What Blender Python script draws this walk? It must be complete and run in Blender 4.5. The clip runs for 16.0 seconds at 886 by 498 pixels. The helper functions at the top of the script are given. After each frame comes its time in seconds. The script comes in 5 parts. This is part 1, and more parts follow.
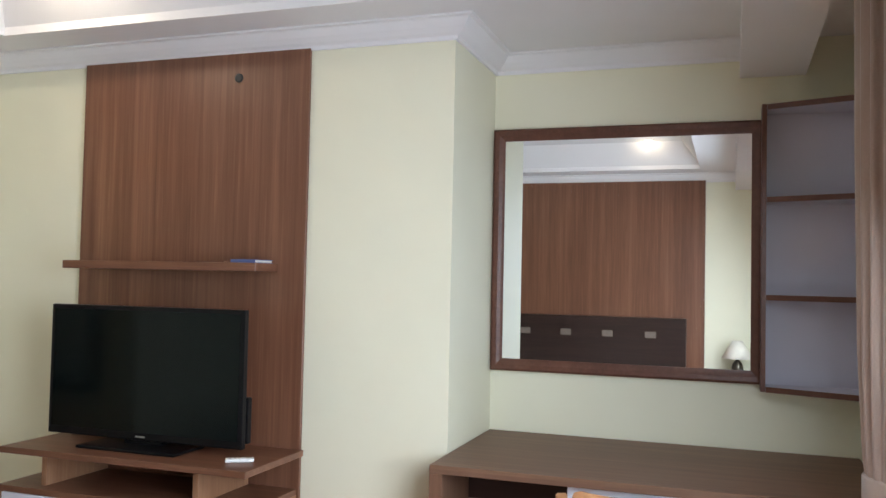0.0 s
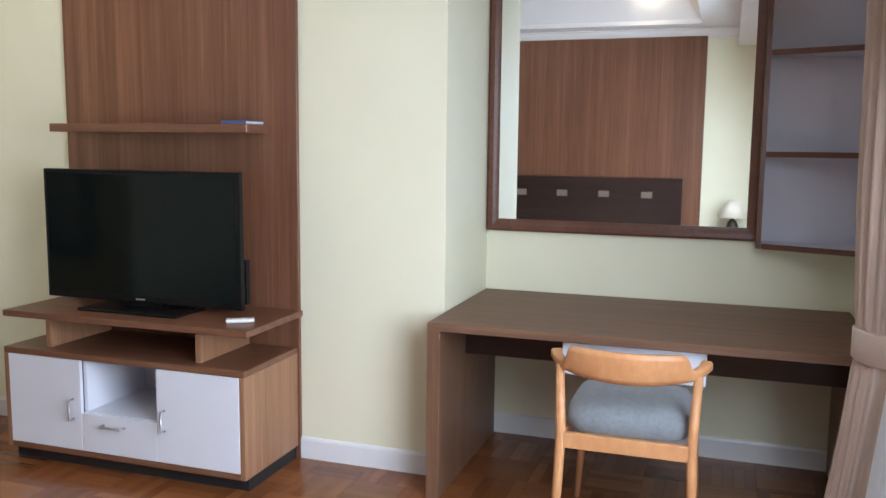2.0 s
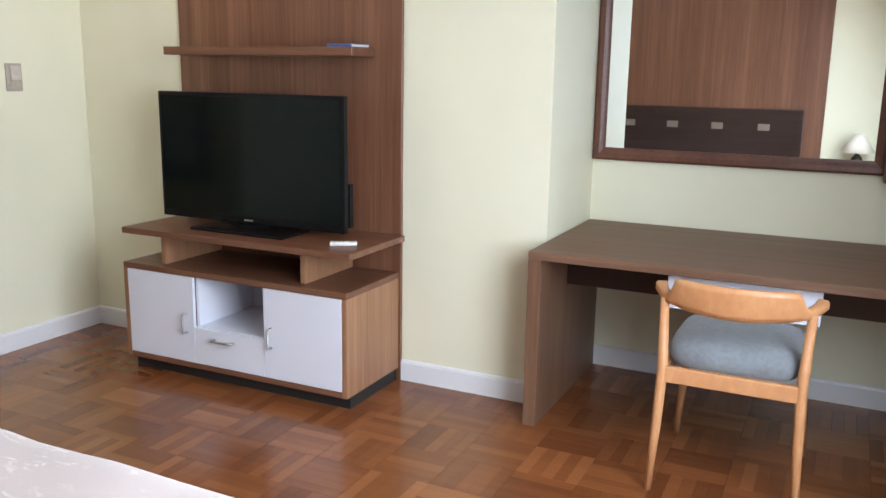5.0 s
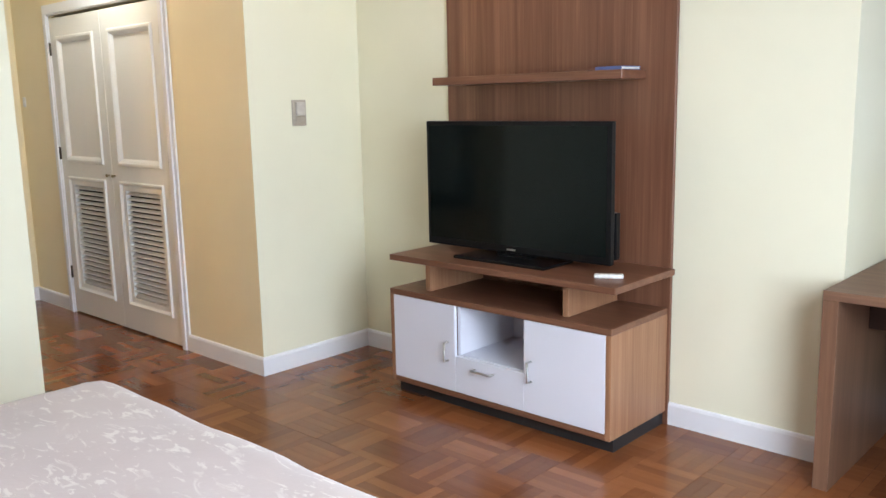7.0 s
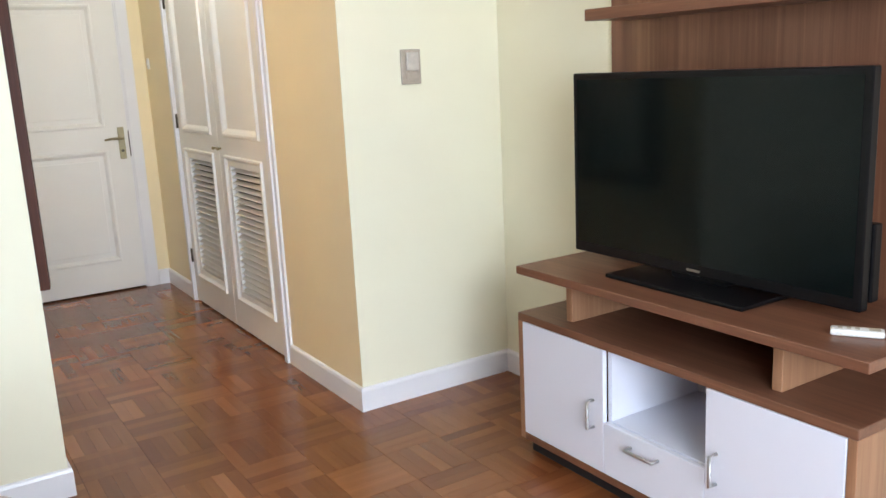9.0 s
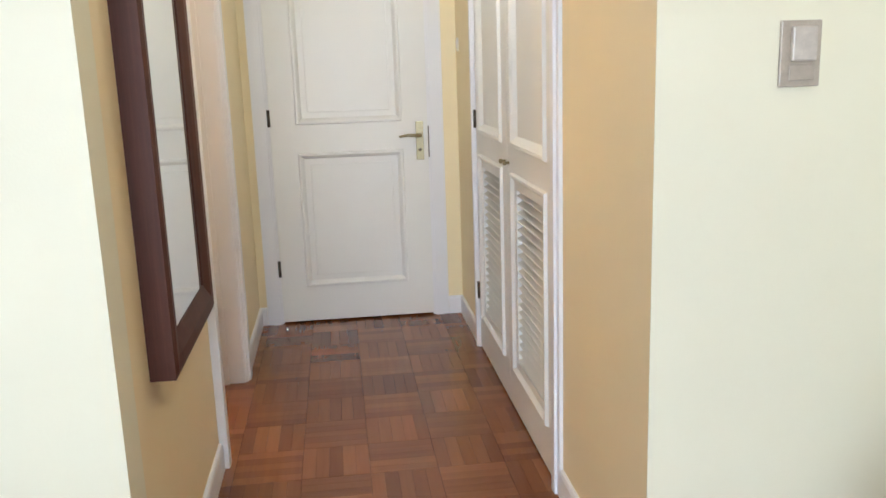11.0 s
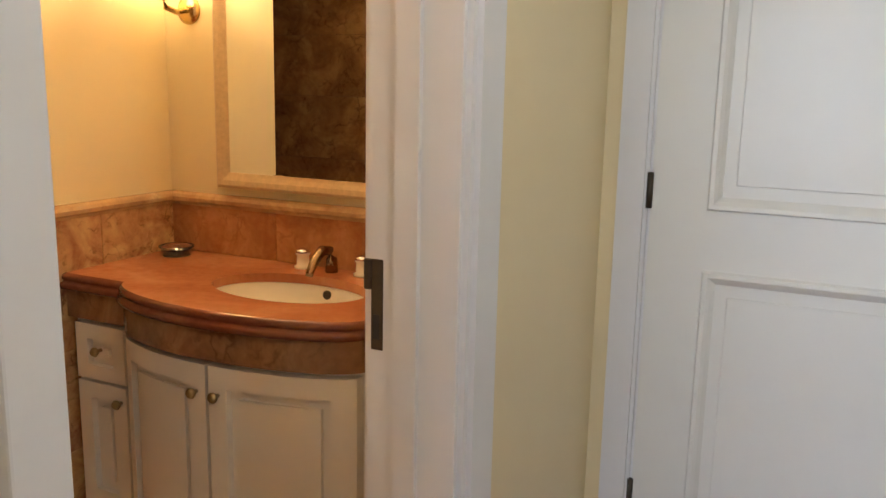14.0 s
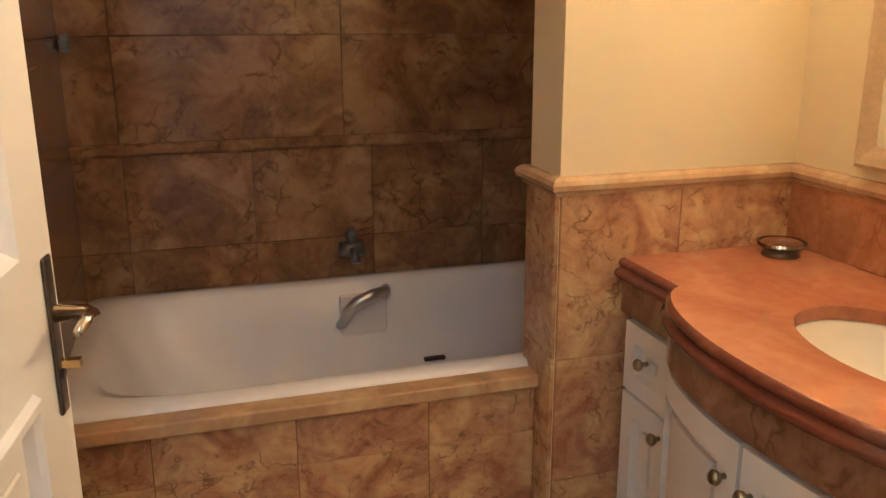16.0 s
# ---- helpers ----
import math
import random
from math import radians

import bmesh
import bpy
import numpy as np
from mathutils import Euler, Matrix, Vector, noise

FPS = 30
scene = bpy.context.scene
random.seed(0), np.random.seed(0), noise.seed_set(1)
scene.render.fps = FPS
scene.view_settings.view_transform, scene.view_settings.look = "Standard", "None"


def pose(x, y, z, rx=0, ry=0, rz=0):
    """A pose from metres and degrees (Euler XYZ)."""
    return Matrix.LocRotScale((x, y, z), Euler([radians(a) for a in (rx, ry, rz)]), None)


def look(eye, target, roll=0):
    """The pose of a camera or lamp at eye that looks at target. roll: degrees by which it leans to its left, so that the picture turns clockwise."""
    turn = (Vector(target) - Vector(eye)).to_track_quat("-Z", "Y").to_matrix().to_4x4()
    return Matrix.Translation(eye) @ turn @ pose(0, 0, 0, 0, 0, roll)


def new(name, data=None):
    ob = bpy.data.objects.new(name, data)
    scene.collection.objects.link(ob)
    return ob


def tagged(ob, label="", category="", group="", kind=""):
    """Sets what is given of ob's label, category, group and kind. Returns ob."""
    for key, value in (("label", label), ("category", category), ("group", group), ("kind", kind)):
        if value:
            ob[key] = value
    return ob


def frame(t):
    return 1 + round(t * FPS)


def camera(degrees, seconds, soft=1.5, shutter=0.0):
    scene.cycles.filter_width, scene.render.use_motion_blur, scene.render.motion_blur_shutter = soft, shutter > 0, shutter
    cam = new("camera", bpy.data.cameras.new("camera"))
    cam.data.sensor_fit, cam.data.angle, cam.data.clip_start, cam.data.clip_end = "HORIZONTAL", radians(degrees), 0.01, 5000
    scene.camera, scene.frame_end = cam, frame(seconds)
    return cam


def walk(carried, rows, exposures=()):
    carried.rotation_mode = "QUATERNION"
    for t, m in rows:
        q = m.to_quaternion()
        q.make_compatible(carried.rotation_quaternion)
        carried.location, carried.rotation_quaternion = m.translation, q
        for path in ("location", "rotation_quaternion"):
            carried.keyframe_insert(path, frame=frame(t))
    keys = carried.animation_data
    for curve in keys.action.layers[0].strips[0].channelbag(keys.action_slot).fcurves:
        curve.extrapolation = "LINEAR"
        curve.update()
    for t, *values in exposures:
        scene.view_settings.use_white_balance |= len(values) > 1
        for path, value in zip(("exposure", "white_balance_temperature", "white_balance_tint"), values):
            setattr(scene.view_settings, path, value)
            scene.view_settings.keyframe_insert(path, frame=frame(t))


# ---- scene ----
cam = camera(55.4, 16.0)
PATH = [
    (0, (0.062, 0.058, 1.491), (-0.586, 1.948, 1.566), 1.2),
    (0.5, (0.062, 0.085, 1.5), (-0.588, 1.976, 1.493), 1.3),
    (1, (0.063, 0.088, 1.489), (-0.582, 1.98, 1.406), 1.2),
    (1.5, (0.055, 0.089, 1.484), (-0.582, 1.978, 1.322), 1.0),
    (2, (0.05, 0.094, 1.474), (-0.58, 1.976, 1.228), 0.6),
    (2.5, (0.035, 0.083, 1.447), (-0.576, 1.961, 1.137), 0.5),
    (3, (0.041, 0.1, 1.437), (-0.565, 1.972, 1.078), 0.9),
    (3.2, (0.035, 0.095, 1.419), (-0.565, 1.967, 1.048), 1.0),
    (5.3, (0.036, 0.139, 1.451), (-0.892, 1.865, 1.047), 0.9),
    (5.5, (0.035, 0.148, 1.44), (-0.957, 1.839, 1.048), 0.9),
    (6, (0.029, 0.151, 1.444), (-1.097, 1.761, 1.069), 0.6),
    (6.5, (0.009, 0.16, 1.43), (-1.24, 1.684, 1.087), 0.2),
    (7, (-0.085, 0.232, 1.439), (-1.425, 1.676, 1.094), -1.2),
    (7.5, (-0.286, 0.367, 1.442), (-1.663, 1.77, 1.076), -2.4),
    (8, (-0.441, 0.635, 1.41), (-1.858, 1.992, 1.024), -2.6),
    (8.5, (-0.606, 0.965, 1.392), (-2.107, 2.219, 0.976), -2.5),
    (9, (-0.789, 1.31, 1.393), (-2.44, 2.356, 0.968), -2.8),
    (9.5, (-0.952, 1.607, 1.394), (-2.76, 2.355, 0.979), -1.9),
    (10, (-1.257, 1.785, 1.401), (-3.14, 2.324, 0.998), -2.2),
    (10.2, (-1.412, 1.873, 1.394), (-3.316, 2.336, 0.995), -2.2),
    (12.3, (-3.15, 2.218, 1.417), (-5.102, 2.219, 0.981), -1.5),
    (12.5, (-3.324, 2.228, 1.421), (-5.281, 2.183, 1.009), -1.4),
    (13, (-3.769, 2.243, 1.409), (-5.718, 1.986, 1.042), -0.7),
    (13.5, (-4.179, 2.235, 1.419), (-6.083, 1.756, 1.035), -0.5),
    (14, (-4.542, 2.202, 1.39), (-6.313, 1.354, 1.009), 1.2),
    (14.5, (-4.817, 2.131, 1.384), (-6.39, 0.972, 0.955), 0.7),
    (15, (-4.982, 1.996, 1.384), (-6.266, 0.53, 0.934), -0.7),
    (15.5, (-5.162, 1.927, 1.379), (-5.978, 0.159, 0.919), -0.8),
    (16, (-5.292, 1.845, 1.364), (-5.855, 0.0, 0.839), -0.2),
]
walk(cam, [(t, look(eye, target, roll)) for t, eye, target, roll in PATH],
     [(0.0, -0.2, 6600, 10), (0.5, -0.1, 6550, 10), (1.0, -0.1, 6500, 10), (2.0, -0.05, 6500, 10), (3.0, -0.05, 6500, 10), (5.5, 0.08, 6700, 10), (8.0, 0.25, 6600, 10), (9.0, 0.34, 6650, 10), (9.5, 0.31, 6750, 10), (12.5, 0.34, 6350, 10), (13.5, 0.52, 6300, 10), (13.8, 0.36, 6300, 11), (14.0, 0.06, 6300, 12), (14.5, 0.14, 6400, 14), (15.0, 0.22, 6400, 18), (15.5, 0.42, 6300, 16), (16.0, 0.46, 5100, 11)])

# ---- world, daylight and lamps ----
world = bpy.data.worlds.new("world")
scene.world = world
world.use_nodes = True
wn = world.node_tree
sky = wn.nodes.new("ShaderNodeTexSky")
sky.sky_type = 'NISHITA'
sky.sun_disc = False
sky.sun_elevation = radians(48)
sky.sun_rotation = radians(250)
wn.links.new(sky.outputs[0], wn.nodes["Background"].inputs[0])
wn.nodes["Background"].inputs[1].default_value = 0.12

sun = new("sun", bpy.data.lights.new("sun", 'SUN'))
sun.data.energy = 1.0
sun.data.angle = radians(12)
sun.data.color = (1.0, 0.95, 0.88)
sun.matrix_world = look((-6, -4, 9), (0, 0, 0))


def area_lamp(name, m, sx, sy, watts, color):
    ob = new(name, bpy.data.lights.new(name, 'AREA'))
    ob.data.shape, ob.data.size, ob.data.size_y = 'RECTANGLE', sx, sy
    ob.data.energy, ob.data.color = watts, color
    ob.matrix_world = m
    return ob


def point_lamp(name, place, watts, color, radius=0.04):
    ob = new(name, bpy.data.lights.new(name, 'POINT'))
    ob.data.energy, ob.data.color, ob.data.shadow_soft_size = watts, color, radius
    ob.location = place
    return ob


DAY = 122
# sky light entering through the glazed balcony opening
area_lamp("window_light", look((0.64, 1.43, 1.40), (-1.0, 1.43, 0.55)), 1.75, 1.7, DAY, (0.80, 0.935, 1.11))


# ---- materials ----
def socket(node, name):
    return node.inputs[name]


def base_mat(name, rough=0.5, metal=0.0, spec=0.5, coat=0.0):
    m = bpy.data.materials.new(name)
    m.use_nodes = True
    b = m.node_tree.nodes["Principled BSDF"]
    socket(b, "Roughness").default_value = rough
    socket(b, "Metallic").default_value = metal
    socket(b, "Specular IOR Level").default_value = spec
    socket(b, "Coat Weight").default_value = coat
    return m, m.node_tree, b


def coords(nt, scale=(1, 1, 1), turn=(0, 0, 0), shift=False):
    tc = nt.nodes.new("ShaderNodeTexCoord")
    mp = nt.nodes.new("ShaderNodeMapping")
    mp.inputs["Scale"].default_value = scale
    mp.inputs["Rotation"].default_value = [radians(a) for a in turn]
    src = tc.outputs["Object"]
    if shift:
        oi = nt.nodes.new("ShaderNodeObjectInfo")
        mul = nt.nodes.new("ShaderNodeMath")
        mul.operation = 'MULTIPLY'
        mul.inputs[1].default_value = 37.0
        nt.links.new(oi.outputs["Random"], mul.inputs[0])
        add = nt.nodes.new("ShaderNodeVectorMath")
        add.operation = 'ADD'
        nt.links.new(src, add.inputs[0])
        nt.links.new(mul.outputs[0], add.inputs[1])
        src = add.outputs[0]
    nt.links.new(src, mp.inputs["Vector"])
    return mp.outputs[0]


def noise_tex(nt, vec, scale, detail=4, rough=0.55, distort=0.0):
    n = nt.nodes.new("ShaderNodeTexNoise")
    n.inputs["Scale"].default_value = scale
    n.inputs["Detail"].default_value = detail
    n.inputs["Roughness"].default_value = rough
    n.inputs["Distortion"].default_value = distort
    nt.links.new(vec, n.inputs["Vector"])
    return n.outputs[0]


def ramp(nt, fac, stops):
    r = nt.nodes.new("ShaderNodeValToRGB")
    el = r.color_ramp.elements
    while len(el) < len(stops):
        el.new(0.5)
    for e, (p, c) in zip(el, stops):
        e.position = p
        e.color = (*c, 1)
    nt.links.new(fac, r.inputs[0])
    return r.outputs[0]


def mix(nt, fac, a, b, kind='MIX'):
    m = nt.nodes.new("ShaderNodeMix")
    m.data_type, m.blend_type = 'RGBA', kind
    for val, i in ((fac, 0), (a, 6), (b, 7)):
        if isinstance(val, (int, float)):
            m.inputs[i].default_value = val
        elif isinstance(val, tuple):
            m.inputs[i].default_value = (*val, 1)
        else:
            nt.links.new(val, m.inputs[i])
    return m.outputs[2]


def bump(nt, b, height, strength, dist=0.002):
    n = nt.nodes.new("ShaderNodeBump")
    n.inputs["Strength"].default_value = strength
    n.inputs["Distance"].default_value = dist
    nt.links.new(height, n.inputs["Height"])
    nt.links.new(n.outputs[0], b.inputs["Normal"])


def paint(name, color, rough=0.6, vary=0.05, coat=0.0, relief=0.12):
    m, nt, b = base_mat(name, rough, coat=coat)
    v = coords(nt)
    big = noise_tex(nt, v, 1.3, 3)
    lo = tuple(c * (1 - vary) for c in color)
    hi = tuple(min(1, c * (1 + vary * 0.6)) for c in color)
    col = ramp(nt, big, [(0.3, lo), (0.7, hi)])
    fine = noise_tex(nt, v, 55, 5)
    col = mix(nt, 0.06, col, ramp(nt, fine, [(0.35, lo), (0.65, hi)]), 'OVERLAY')
    nt.links.new(col, b.inputs["Base Color"])
    bump(nt, b, noise_tex(nt, v, 160, 3), relief)
    return m


def laminate(name, dark, mid, light, scale, rough=0.38, shift=False):
    m, nt, b = base_mat(name, rough, spec=0.45)
    v = coords(nt, scale, shift=shift)
    broad = noise_tex(nt, v, 1.0, 4, 0.6, 0.3)
    fine = noise_tex(nt, v, 5.5, 6, 0.7)
    col = ramp(nt, broad, [(0.3, dark), (0.5, mid), (0.72, light)])
    col = mix(nt, 0.55, col, ramp(nt, fine, [(0.32, dark), (0.56, mid), (0.75, light)]))
    nt.links.new(col, b.inputs["Base Color"])
    bump(nt, b, fine, 0.08, 0.001)
    return m


W_D, W_M, W_L = (0.115, 0.044, 0.024), (0.185, 0.078, 0.043), (0.30, 0.145, 0.085)
wood_v = laminate("walnut_laminate_upright_grain", W_D, W_M, W_L, (17, 17, 0.35))
wood_h = laminate("walnut_laminate_level_grain", W_D, W_M, W_L, (0.5, 15, 15))
# brighter walnut for side faces: light from the window put into the colour
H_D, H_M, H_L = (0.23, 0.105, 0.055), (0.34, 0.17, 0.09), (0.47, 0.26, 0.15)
wood_side_lit = laminate("walnut_laminate_lit_side", H_D, H_M, H_L, (15, 15, 0.4))
desk_wood = laminate("desk_walnut_laminate", (0.125, 0.062, 0.037), (0.185, 0.095, 0.056), (0.25, 0.135, 0.082), (0.5, 14, 14), 0.5)
desk_wood_v = laminate("desk_walnut_upright", (0.12, 0.06, 0.036), (0.18, 0.092, 0.055), (0.25, 0.135, 0.082), (14, 14, 0.5), 0.36)
dark_wood = laminate("dark_espresso_wood", (0.018, 0.009, 0.007), (0.03, 0.014, 0.011), (0.05, 0.025, 0.02), (0.8, 14, 14), 0.32)
mahogany = laminate("dark_mahogany", (0.045, 0.013, 0.008), (0.075, 0.022, 0.013), (0.11, 0.038, 0.022), (14, 14, 0.5), 0.5)
socket(mahogany.node_tree.nodes["Principled BSDF"], "Specular IOR Level").default_value = 0.25
frame_wood = laminate("reddish_frame_wood", (0.085, 0.03, 0.017), (0.13, 0.05, 0.03), (0.19, 0.082, 0.05), (9, 9, 9), 0.36)
beech = laminate("honey_beech", (0.40, 0.175, 0.072), (0.51, 0.24, 0.105), (0.62, 0.33, 0.16), (6, 6, 3), 0.4)


def parquet_mat():
    m, nt, b = base_mat("parquet_strip", 0.16, spec=0.4, coat=0.15)
    socket(b, "Coat Roughness").default_value = 0.14
    v = coords(nt, (1.6, 26, 26), shift=True)
    grain = noise_tex(nt, v, 1.0, 6, 0.65, 0.4)
    oi = nt.nodes.new("ShaderNodeObjectInfo")
    geo = nt.nodes.new("ShaderNodeNewGeometry")

    def calc(kind, a, b=0.0):
        n = nt.nodes.new("ShaderNodeMath")
        n.operation = kind
        for k, val in enumerate((a, b)):
            if isinstance(val, float):
                n.inputs[k].default_value = val
            else:
                nt.links.new(val, n.inputs[k])
        return n.outputs[0]

    strip = calc('FRACT', calc('ADD', oi.outputs["Random"], geo.outputs["Random Per Island"]))
    # one tone for each block of five strips
    mp = nt.nodes.new("ShaderNodeMapping")
    mp.inputs["Scale"].default_value = (1 / 0.24, 1 / 0.24, 0.0)
    mp.inputs["Location"].default_value = (0.0, 0.0, 0.5)
    nt.links.new(geo.outputs["Position"], mp.inputs["Vector"])
    cell = nt.nodes.new("ShaderNodeVectorMath")
    cell.operation = 'FLOOR'
    nt.links.new(mp.outputs[0], cell.inputs[0])
    white = nt.nodes.new("ShaderNodeTexWhiteNoise")
    nt.links.new(cell.outputs[0], white.inputs["Vector"])
    both = calc('ADD', calc('MULTIPLY', strip, 0.62), calc('MULTIPLY', white.outputs["Value"], 0.38))
    tone = ramp(nt, both, [(0.08, (0.130, 0.041, 0.014)), (0.35, (0.172, 0.057, 0.019)), (0.65, (0.214, 0.073, 0.025)), (0.85, (0.256, 0.092, 0.033)), (0.97, (0.31, 0.122, 0.046))])
    col = mix(nt, 0.5, tone, ramp(nt, grain, [(0.25, (0.42, 0.38, 0.36)), (0.7, (0.70, 0.66, 0.62))]), 'SOFT_LIGHT')
    nt.links.new(col, b.inputs["Base Color"])
    wear = noise_tex(nt, coords(nt, (1, 1, 1), shift=True), 9, 4)
    r = ramp(nt, wear, [(0.3, (0.18,) * 3), (0.75, (0.27,) * 3)])
    nt.links.new(r, b.inputs["Roughness"])
    return m


parquet = parquet_mat()
wall_paint = paint("cream_wall_paint", (0.82, 0.795, 0.615), 0.5, 0.04)
wall_tan = paint("warm_beige_corridor_paint", (0.86, 0.735, 0.485), 0.5, 0.04)
bath_paint = paint("bath_cream_paint", (0.80, 0.69, 0.44), 0.38, 0.04)
ceil_paint = paint("white_ceiling_paint", (0.80, 0.79, 0.80), 0.7, 0.03)
trim_paint = paint("white_trim_gloss", (0.80, 0.80, 0.82), 0.3, 0.03, relief=0.05)
door_paint = paint("off_white_door_gloss", (0.80, 0.795, 0.765), 0.36, 0.03, coat=0.05, relief=0.05)
lilac_white = paint("cool_white_laminate", (0.76, 0.77, 0.85), 0.32, 0.02, relief=0.02)
grey_white = paint("pale_shelf_lining", (0.60, 0.60, 0.70), 0.45, 0.03, relief=0.02)
plinth_black = paint("black_plinth", (0.02, 0.02, 0.022), 0.4, 0.1)
groove = paint("dark_joint", (0.12, 0.043, 0.014), 0.8, 0.2)
grout = paint("brown_grout", (0.16, 0.09, 0.05), 0.8, 0.2)


def plain(name, color, rough, metal=0.0, relief=0.0, scale=60):
    m, nt, b = base_mat(name, rough, metal)
    v = coords(nt)
    n = noise_tex(nt, v, scale, 4)
    lo, hi = tuple(c * 0.88 for c in color), tuple(min(1, c * 1.06) for c in color)
    nt.links.new(ramp(nt, n, [(0.3, lo), (0.7, hi)]), b.inputs["Base Color"])
    if relief:
        bump(nt, b, n, relief)
    return m


brass = plain("aged_brass", (0.62, 0.46, 0.2), 0.25, 1.0)
antique = plain("dull_brass_plate", (0.38, 0.33, 0.21), 0.32, 1.0)
steel = plain("brushed_steel", (0.62, 0.62, 0.62), 0.3, 1.0)
dark_metal = plain("dark_bronze", (0.09, 0.075, 0.06), 0.4, 0.9)
chrome = plain("chrome", (0.8, 0.8, 0.8), 0.08, 1.0)
tv_black = plain("black_tv_plastic", (0.005, 0.005, 0.006), 0.3)
socket(tv_black.node_tree.nodes["Principled BSDF"], "Specular IOR Level").default_value = 0.2
tv_glass = plain("dark_tv_screen", (0.003, 0.006, 0.006), 0.11, scale=2)
socket(tv_glass.node_tree.nodes["Principled BSDF"], "Specular IOR Level").default_value = 0.19
ceramic = plain("white_ceramic", (0.82, 0.79, 0.71), 0.1, scale=2)
tub_white = plain("tub_enamel", (0.86, 0.84, 0.84), 0.09, scale=1.5)
remote_white = plain("white_plastic", (0.78, 0.77, 0.74), 0.35)
switch_mat = plain("beige_switch_plastic", (0.46, 0.40, 0.32), 0.35)
rocker_mat = plain("pale_rocker_plastic", (0.58, 0.53, 0.46), 0.3)
book_blue = plain("blue_book_cover", (0.10, 0.14, 0.33), 0.45)
page_white = plain("paper_edges", (0.7, 0.68, 0.62), 0.8)
# near-black colour stands in for the darkness of closed spaces
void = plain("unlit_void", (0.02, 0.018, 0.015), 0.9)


def mirror_mat():
    m, nt, b = base_mat("mirror_silver", 0.012, 1.0)
    n = noise_tex(nt, coords(nt), 3, 2)
    nt.links.new(ramp(nt, n, [(0.3, (0.86, 0.89, 0.88)), (0.7, (0.9, 0.92, 0.91))]), b.inputs["Base Color"])
    return m


mirror_glass = mirror_mat()


def glass_mat():
    m, nt, b = base_mat("window_glass", 0.02)
    socket(b, "Transmission Weight").default_value = 1.0
    socket(b, "Base Color").default_value = (0.95, 0.98, 0.97, 1)
    return m


clear_glass = glass_mat()


def fabric(name, color, scale=350, sheen=0.3, vary=0.12):
    m, nt, b = base_mat(name, 0.9)
    socket(b, "Sheen Weight").default_value = sheen
    v = coords(nt)
    weave = noise_tex(nt, v, scale, 3)
    big = noise_tex(nt, v, 7, 4)
    lo, hi = tuple(c * (1 - vary) for c in color), tuple(min(1, c * (1 + vary)) for c in color)
    col = mix(nt, 0.5, ramp(nt, big, [(0.3, lo), (0.7, hi)]), ramp(nt, weave, [(0.3, lo), (0.7, hi)]))
    nt.links.new(col, b.inputs["Base Color"])
    bump(nt, b, weave, 0.3, 0.001)
    return m


grey_cloth = fabric("grey_seat_cloth", (0.17, 0.183, 0.20), 60, 0.3, 0.25)
curtain_cloth = fabric("taupe_curtain_cloth", (0.36, 0.265, 0.215), 300)
sheer_cloth = fabric("white_sheer_cloth", (0.85, 0.86, 0.88), 300)
_nt = sheer_cloth.node_tree
_tr = _nt.nodes.new("ShaderNodeBsdfTranslucent")
_tr.inputs[0].default_value = (0.9, 0.92, 0.95, 1)
_mx = _nt.nodes.new("ShaderNodeMixShader")
_mx.inputs[0].default_value = 0.6
_nt.links.new(_nt.nodes["Principled BSDF"].outputs[0], _mx.inputs[1])
_nt.links.new(_tr.outputs[0], _mx.inputs[2])
_nt.links.new(_mx.outputs[0], _nt.nodes["Material Output"].inputs[0])
shade_cloth = fabric("cream_shade_cloth", (0.75, 0.70, 0.60), 200)


def quilt_mat():
    m, nt, b = base_mat("pink_floral_quilt", 0.75)
    socket(b, "Sheen Weight").default_value = 0.3
    v = coords(nt, (1, 1, 1))
    blot = noise_tex(nt, v, 4.2, 2, 0.5, 0.8)
    strokes = noise_tex(nt, coords(nt, (13, 30, 13), (0, 0, 25)), 1.0, 3, 0.6, 1.3)
    mask = mix(nt, 1.0, ramp(nt, blot, [(0.40, (0,) * 3), (0.52, (1,) * 3)]), ramp(nt, strokes, [(0.555, (0,) * 3), (0.63, (0.8,) * 3)]), 'MULTIPLY')
    ground = ramp(nt, noise_tex(nt, v, 3, 4), [(0.3, (0.49, 0.40, 0.375)), (0.7, (0.56, 0.47, 0.445))])
    nt.links.new(mix(nt, mask, ground, (0.72, 0.66, 0.60)), b.inputs["Base Color"])
    bump(nt, b, noise_tex(nt, v, 70, 4), 0.35, 0.003)
    return m


quilt = quilt_mat()


